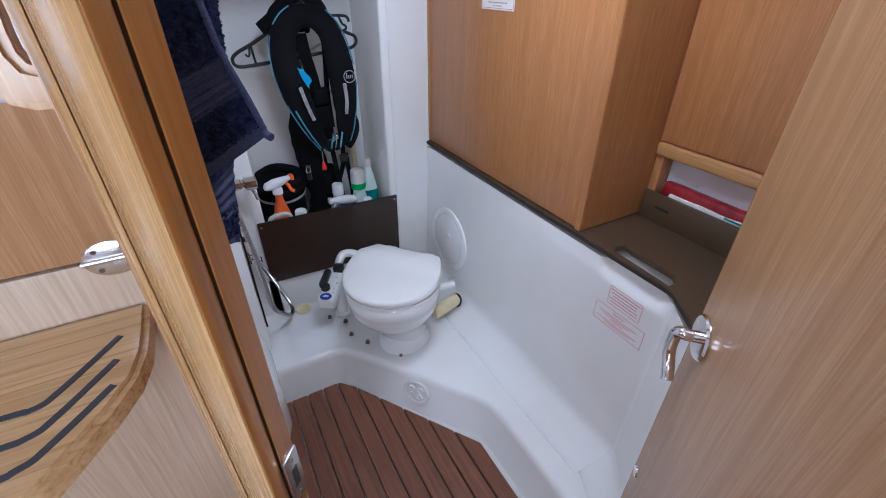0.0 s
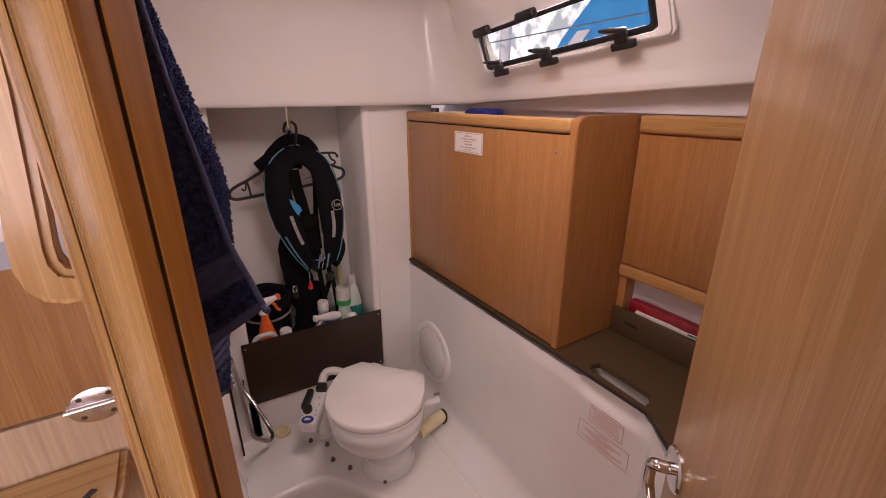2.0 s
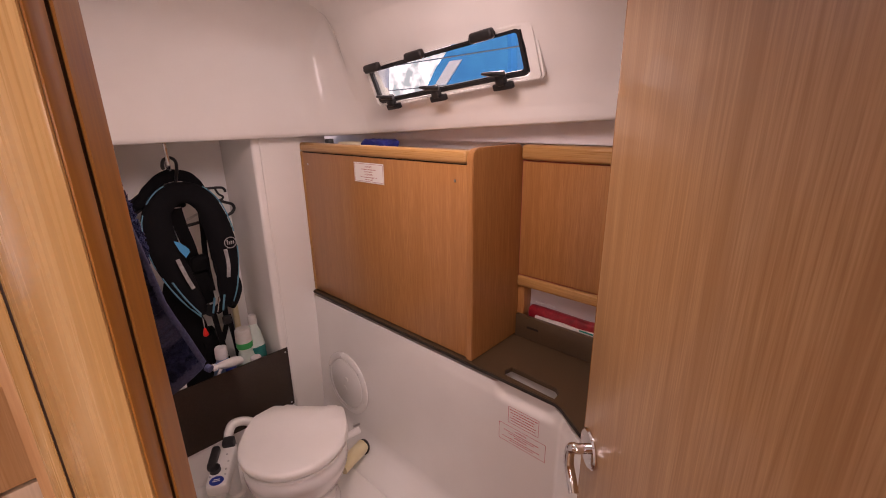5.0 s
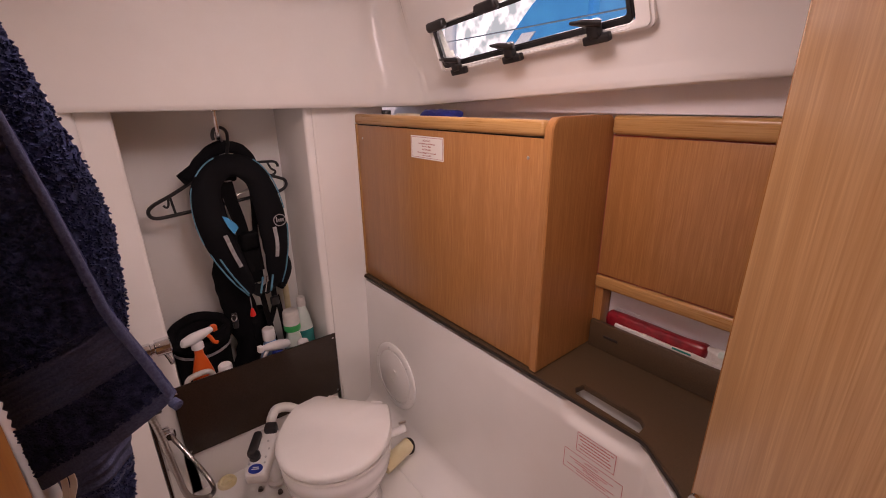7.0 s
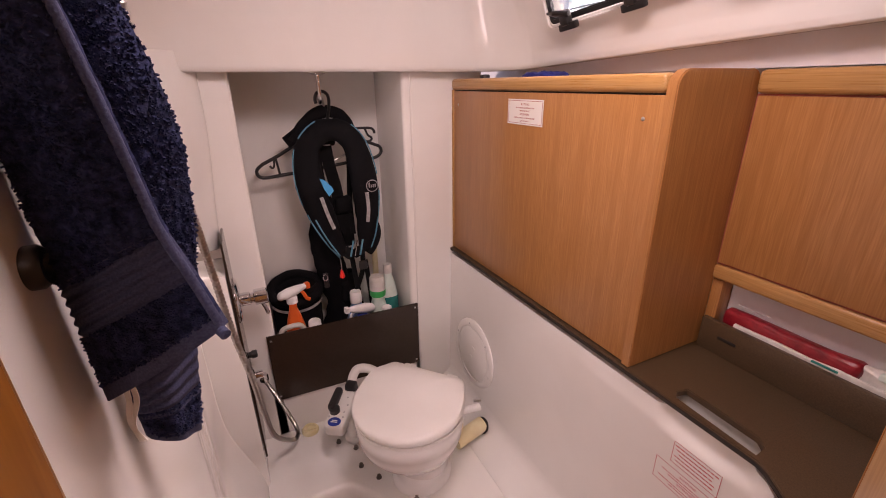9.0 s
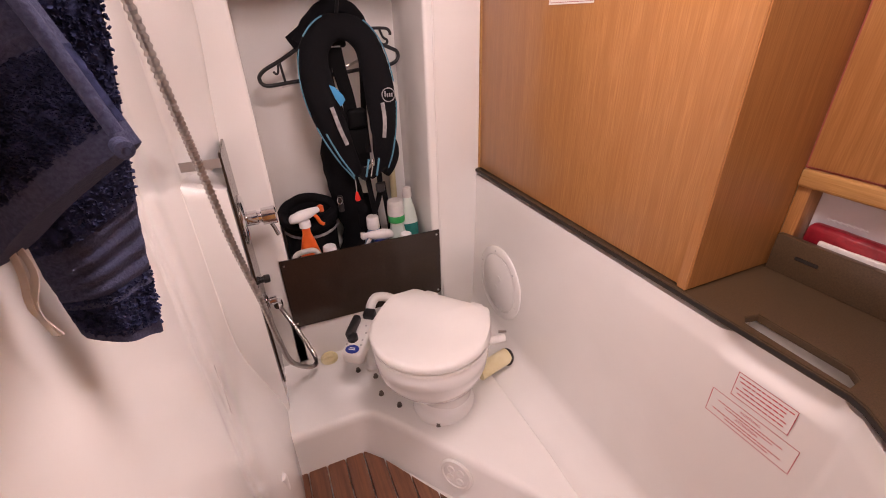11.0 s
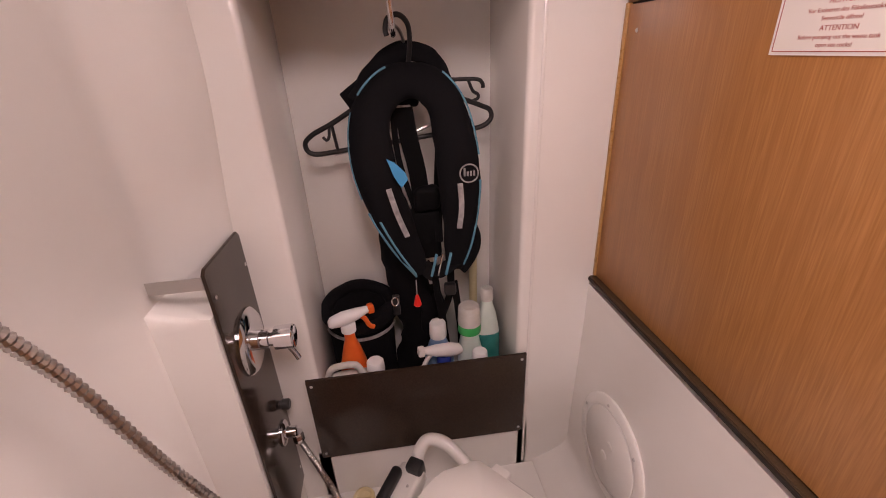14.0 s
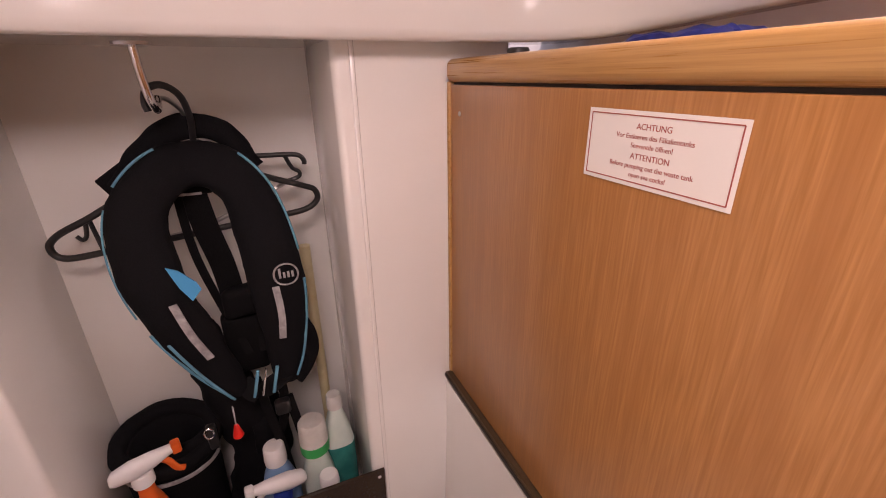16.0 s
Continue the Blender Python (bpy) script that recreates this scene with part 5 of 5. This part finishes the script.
def plain_bottle(name, c, top, half, body, cap, label, neck=0.016, cap_h=0.03):
    b = thing(name, label, "bottle", "cleaning bottles")
    h = top - FLOOR - cap_h
    part("body", tube_body((c[0], c[1], FLOOR), [(0, half * 0.9, half * 0.7), (0.006, half, half * 0.8), (h * 0.70, half, half * 0.8), (h * 0.88, half * 0.7, half * 0.6), (h * 0.97, neck, neck), (h, neck * 0.9, neck * 0.9)]), body, b)
    part("cap", lathe([(0, 0), (neck * 1.15, 0), (neck * 1.18, cap_h * 0.2), (neck * 1.1, cap_h * 0.9), (neck * 0.95, cap_h), (0, cap_h)], 24, Matrix.Translation((c[0], c[1], top - cap_h))), cap, b)
    return b


plain_bottle("bottle", (0.412, 1.605), 0.618, 0.040, PALEBLUE, WHITEPL, "pale blue bottle with white cap", 0.020, 0.045)
gb = plain_bottle("bottle", (0.495, 1.585), 0.672, 0.034, MINT, CLOUDY, "pale mint bottle with green banded cap", 0.026, 0.062)
part("cap_band", lathe([(0, 0), (0.030, 0), (0.031, 0.01), (0.030, 0.034), (0, 0.034)], 24, Matrix.Translation((0.495, 1.585, 0.592))), GREEN, gb, "bright green band")
tb = plain_bottle("bottle", (0.550, 1.615), 0.700, 0.034, MINT, CLOUDY, "tall clear bottle half full of teal liquid", 0.015, 0.035)
part("liquid", tube_body((0.550, 1.615, FLOOR), [(0.004, 0.0345, 0.028), (0.2, 0.0347, 0.0282), (0.235, 0.0345, 0.028)]), TEAL, tb, "teal liquid")
plain_bottle("bottle", (0.512, 1.538), 0.558, 0.028, WHITEPL, WHITEPL, "small white plastic bottle", 0.018, 0.03)


def jerrycan():
    b = thing("plastic_canister", "cloudy white plastic canister with white screw cap", "canister")
    part("body", tube_body((0.188, 1.540, FLOOR), [(0, 0.074, 0.022), (0.006, 0.080, 0.026), (0.180, 0.080, 0.026), (0.200, 0.074, 0.022), (0.207, 0.066, 0.017)]), CLOUDY, b)
    part("handle", sweep(spline([(0.118, 1.54, 0.530), (0.128, 1.54, 0.557), (0.150, 1.54, 0.566), (0.190, 1.54, 0.564), (0.205, 1.54, 0.534)], 6), 0.009, 12), CLOUDY, b)
    part("cap", lathe([(0, 0), (0.022, 0), (0.023, 0.004), (0.022, 0.026), (0.019, 0.030), (0, 0.030)], 28, Matrix.Translation((0.240, 1.540, 0.540))), WHITEPL, b)


jerrycan()


def pouch():
    b = thing("black_pouch", "soft black fabric pouch with an open rolled rim", "pouch")
    bm = bmesh.new()
    rings = []
    for k, (z, s) in enumerate(((0.0, 0.85), (0.02, 0.98), (0.12, 1.0), (0.22, 1.02), (0.30, 1.05), (0.312, 1.08), (0.330, 1.0), (0.318, 0.80), (0.29, 0.72), (0.20, 0.70))):
        rings.append([bm.verts.new((0.203 + 0.090 * s * math.cos(t) + 0.01 * z, 1.700 + 0.052 * s * math.sin(t), FLOOR + 0.93 * z + (0.034 * math.sin(t) if z > 0.25 else 0))) for t in (2 * math.pi * i / 36 for i in range(36))])
    for p, q in zip(rings, rings[1:]):
        for i in range(36):
            bm.faces.new((p[i], p[(i + 1) % 36], q[(i + 1) % 36], q[i]))
    bm.faces.new(rings[0]), bm.faces.new(rings[-1])
    part("bag", bumpy(bm, 0.007, 20), FABRIC, b)
    rim = [(0.206 + 0.092 * math.cos(t), 1.700 + 0.055 * math.sin(t), FLOOR + 0.304 + 0.036 * math.sin(t)) for t in (2 * math.pi * i / 40 for i in range(40))]
    part("rim", sweep([Vector(q) + noise.noise_vector(Vector(q) * 20) * 0.005 for q in rim], 0.018, 12, closed=True), FABRIC, b, "padded rim")
    roll = [(0.120, 1.690, FLOOR + 0.285), (0.150, 1.668, FLOOR + 0.282), (0.206, 1.662, FLOOR + 0.288), (0.262, 1.672, FLOOR + 0.292), (0.290, 1.692, FLOOR + 0.300)]
    part("inner_roll", bumpy(sweep(spline(roll, 6), 0.015, 10), 0.003, 40), FABRIC, b, "folded inner padding")
    band = [(0.206 + 0.098 * math.cos(t), 1.699 + 0.057 * math.sin(t), FLOOR + 0.266 + 0.034 * math.sin(t)) for t in (math.pi * (1.1 + 0.8 * i / 20) for i in range(21))]
    part("edge_tape", ribbon(band, 0.009, 0.003, (0, 0, 1)), REFLECT, b, "grey edge tape")
    part("clip", box(0.300, 0.318, 1.600, 1.612, 0.655, 0.715, 0.004, 2), BLACK, b)
    part("clip_ring", sweep([(0.306 + 0.008 * math.cos(t), 1.598, 0.700 + 0.012 * math.sin(t)) for t in (2 * math.pi * i / 16 for i in range(16))], 0.0018, 6, closed=True), CHROME, b)


pouch()
tagged(part("rag", bumpy(pillow(0.320, 0.385, 1.520, 1.565, FLOOR, 0.512, 5.0, 0.006, 30), 0.003, 60), CLOUDY), "crumpled grey-brown rag beside the bottles", "rag")
tagged(part("niche_pipe", sweep([(0.545, 1.765, 0.32), (0.545, 1.765, 1.0)], 0.012, 14), CREAM), "cream pipe up the back of the niche", "pipe")


# ---- towel on the bulkhead ----
def lerp_rows(rows, v):
    for a, b in zip(rows, rows[1:]):
        if a[0] <= v <= b[0]:
            f = (v - a[0]) / (b[0] - a[0])
            return a[1].lerp(b[1], f), a[2].lerp(b[2], f)
    return rows[-1][1], rows[-1][2]


def towel_layer(rows, v0, v1, nu, nv, thick, fuzz, wave, ribs=0, seed=0.0, lift=0.0, pile=0):
    """A folded flap: a rounded, closed shell between a left and a right edge curve."""
    bm = bmesh.new()
    rings = []
    for k in range(nv + 1):
        v = v0 + (v1 - v0) * k / nv
        l, r = lerp_rows(rows, v)
        across = (r - l)
        normal = Vector((across.y, -across.x, 0)).normalized()
        ring = []
        for i in range(2 * nu):
            front = i < nu
            u = (i + 0.5) / nu if front else 1 - (i - nu + 0.5) / nu
            s = thick * (1 - (2 * u - 1) ** 6) ** 0.5
            w = wave * math.sin(u * 7 + v * 3 + seed) * (0.3 + v)
            p = l + across * u + normal * ((s + lift if front else -s) + w)
            if ribs and front:
                p += normal * 0.0012 * math.cos(2 * math.pi * ribs * (k / nv))
            if fuzz:
                p += normal * fuzz * (noise.noise(p * 420 + Vector((seed, 0, 0))) + 0.8 * noise.noise(p * 170)) + noise.noise_vector(p * 300) * fuzz * 0.5
            ring.append(bm.verts.new(p))
        rings.append(ring)
    n = 2 * nu
    for a, b in zip(rings, rings[1:]):
        for i in range(n):
            bm.faces.new((a[i], a[(i + 1) % n], b[(i + 1) % n], b[i]))
    bm.faces.new(rings[0]), bm.faces.new(rings[-1])
    # short looped pile, as small leaning tufts
    rng = random.Random(int(seed * 100) + pile)
    for _ in range(pile):
        v = v0 + (v1 - v0) * rng.random()
        u = 0.045 + 0.945 * rng.random() ** 0.9
        l, r = lerp_rows(rows, v)
        across = r - l
        normal = Vector((across.y, -across.x, 0)).normalized()
        side = across.normalized()
        s = thick * (1 - (2 * u - 1) ** 6) ** 0.5
        p = l + across * u + normal * (s + wave * math.sin(u * 7 + v * 3 + seed) * (0.3 + v) - 0.0005)
        n = (normal + side * (2 * u - 1) ** 5 * 0.6 + Vector((rng.gauss(0, 0.5), rng.gauss(0, 0.5), rng.gauss(-0.25, 0.5)))).normalized()
        a = n.orthogonal().normalized()
        b = n.cross(a)
        w, h = 0.0010 + 0.0005 * rng.random(), 0.0012 + 0.0018 * rng.random()
        base = [bm.verts.new(p + (a * math.cos(q) + b * math.sin(q)) * w) for q in (0, 2.1, 4.2)]
        top = [bm.verts.new(p + n * h + (a * math.cos(q) + b * math.sin(q)) * w * 0.7) for q in (0.5, 2.6, 4.7)]
        for k in range(3):
            bm.faces.new((base[k], base[(k + 1) % 3], top[(k + 1) % 3], top[k]))
        bm.faces.new(top)
    return bm


def towel():
    t = thing("towel", "thick navy blue terry towel hanging from a hook", "towel")
    V = Vector
    front = [(0.0, V((-0.046, 0.486, 1.69)), V((-0.022, 0.468, 1.70))), (0.35, V((-0.046, 0.492, 1.47)), V((-0.003, 0.466, 1.497))), (0.47, V((-0.045, 0.495, 1.395)), V((0.005, 0.464, 1.428))), (0.61, V((-0.044, 0.498, 1.315)), V((0.018, 0.462, 1.352))), (0.75, V((-0.043, 0.500, 1.232)), V((0.030, 0.460, 1.272))), (0.86, V((-0.043, 0.502, 1.185)), V((0.042, 0.457, 1.236))), (1.0, V((-0.044, 0.506, 1.124)), V((0.054, 0.454, 1.194)))]
    rear = [(0.0, V((-0.040, 0.535, 1.70)), V((-0.018, 0.540, 1.70))), (0.3, V((-0.040, 0.540, 1.50)), V((0.004, 0.555, 1.512))), (0.4, V((-0.040, 0.540, 1.44)), V((0.016, 0.558, 1.46))), (0.55, V((-0.038, 0.540, 1.34)), V((0.040, 0.558, 1.367))), (0.64, V((-0.038, 0.540, 1.28)), V((0.047, 0.560, 1.316))), (0.76, V((-0.038, 0.540, 1.20)), V((0.041, 0.560, 1.242))), (0.9, V((-0.040, 0.538, 1.10)), V((0.018, 0.562, 1.12))), (1.0, V((-0.036, 0.540, 1.048)), V((0.002, 0.566, 1.022)))]
    part("front_fold", towel_layer(front, 0.0, 0.76, 30, 90, 0.012, 0.0012, 0.003, seed=1.0, pile=11000), TOWEL, t)
    part("woven_band", towel_layer(front, 0.75, 0.865, 24, 80, 0.0115, 0.0003, 0.003, ribs=6, seed=1.0), TOWELBAND, t, "ribbed woven band")
    part("terry_end", towel_layer(front, 0.86, 0.965, 30, 16, 0.012, 0.0012, 0.003, seed=1.0, pile=3200), TOWEL, t)
    part("hem", towel_layer(front, 0.955, 1.0, 24, 10, 0.0125, 0.0002, 0.003, seed=1.0), TOWELBAND, t, "flat sewn hem")
    part("rear_fold", towel_layer(rear, 0.0, 0.88, 30, 90, 0.012, 0.0012, 0.004, seed=2.0, pile=12000), TOWEL, t)
    part("rear_band", towel_layer(rear, 0.87, 0.95, 24, 40, 0.0105, 0.0003, 0.004, ribs=5, seed=2.0), TOWELBAND, t)
    part("rear_end", towel_layer(rear, 0.94, 0.99, 30, 8, 0.010, 0.0010, 0.004, seed=2.0, pile=600), TOWEL, t)
    part("rear_hem", towel_layer(rear, 0.985, 1.0, 24, 4, 0.010, 0.0002, 0.004, seed=2.0), TOWELBAND, t)
    part("side_hem", sweep([V(lerp_rows(front, v)[1]) + V((-0.001, -0.003, 0)) for v in [0.02 + 0.048 * i for i in range(21)]], 0.0032, 10), TOWELBAND, t, "rolled side hem")
    part("rolled_corner", lathe([(0, 0), (0.004, 0), (0.004, 0.006), (0.002, 0.007), (0, 0.005)], 18, look((0.052, 0.446, 1.196), (-0.03, 0.60, 1.24))), TOWELBAND, t)
    for x, s in ((-0.030, 0), (-0.0285, 1.3)):
        part("care_label", ribbon(spline([(x, 0.505, 1.150), (x + 0.004 * math.sin(s), 0.503, 1.122), (x - 0.003, 0.500, 1.100), (x + 0.002 - 0.003 * s, 0.502, 1.078)], 5), 0.0048, 0.0008, (0.8, -0.4, 0)), PAPER, t, "creased white care label")
    hk = thing("towel_hook", "small chrome hook on the bulkhead", "hook")
    part("peg", sweep([(-0.056, 0.510, 1.70), (-0.030, 0.510, 1.70), (-0.018, 0.510, 1.715)], 0.006, 10), CHROME, hk)


towel()


# ---- outside the portlight ----
def outside():
    b = tagged(new("water", finish(box(-150, 150, -150, 150, -0.62, -0.60), "water", MIRRORBLUE)), "grey-blue harbour water", "water", kind="structure")
    s = thing("moored_yacht", "white yacht with a bright blue canvas sprayhood", "yacht")
    hull = slab([(2.9, -4), (3.6, -5), (4.9, -5), (5.6, -4), (5.9, 1), (5.6, 5), (4.3, 9), (2.95, 5), (2.6, 1)], -0.6, 1.50, (), 0.05)
    part("hull", hull, BOATWHITE, s, "white hull and deck")
    m = Matrix(((0, 0, 1, 0), (1, 0, 0, 0), (0, 1, 0, 0), (0, 0, 0, 1)))
    part("sprayhood", slab([(3.42, 1.48), (3.38, 1.72), (3.20, 1.95), (2.90, 2.22), (2.55, 2.42), (2.25, 2.45), (2.20, 1.48)], 3.3, 4.6, (), 0.06, m), SAILBLUE, s, "bright blue canvas sprayhood")
    part("hood_window", slab([(3.18, 1.75), (2.95, 1.98), (2.80, 1.98), (3.05, 1.72)], 3.285, 3.298, (), 0.0, m), BOATWHITE, s)
    w = part("winch", lathe([(0, 0), (0.075, 0), (0.075, 0.05), (0.05, 0.08), (0.05, 0.16), (0.075, 0.20), (0.06, 0.24), (0, 0.24)], 24, Matrix.Translation((3.0, 2.35, 1.50))), BOATWHITE, s, "pale winch on the deck")
    for y in (3.75, 4.35):
        part("stanchion", sweep([(3.1, y, 1.48), (3.05, y - 0.12, 2.9)], 0.06, 12), BOATWHITE, s)
    part("spar", sweep([(3.1, 4.1, 1.48), (3.1, 4.6, 2.9)], 0.035, 10), SAILBLUE, s)
    for z in (1.72, 1.95):
        part("guard_wire", sweep([(2.95, -3, z), (2.90, 1, z + 0.02), (3.05, 5, z)], 0.006, 6), STEEL, s)
    structure("backdrop", box(60, 60.1, -60, 90, -0.6, 40), BACKDROP, "bright hazy trees and sky beyond the harbour", "backdrop")


outside()


# ---- teak grating ----
def grating():
    g = thing("teak_grating", "red-brown teak slat grating on the shower floor", "grating")
    pitch, x = 0.058, -0.038
    while x < 0.53:
        x1 = min(x + pitch - 0.004, 0.545)
        end = 1.166 if x1 < 0.21 else 1.166 - (x1 - 0.21) * 1.48
        end0 = 1.166 if x < 0.21 else 1.166 - (x - 0.21) * 1.48
        part("slat", slab([(x, -0.27), (x1, -0.27), (x1, end), (x, end0)], -0.020, 0.0, (), 0.0025), TEAK, g)
        x += pitch
    for y in (0.07, 0.62):
        part("batten", box(-0.036, 0.42, y - 0.02, y + 0.02, -0.0228, -0.0205), RUBBER, g)


grating()
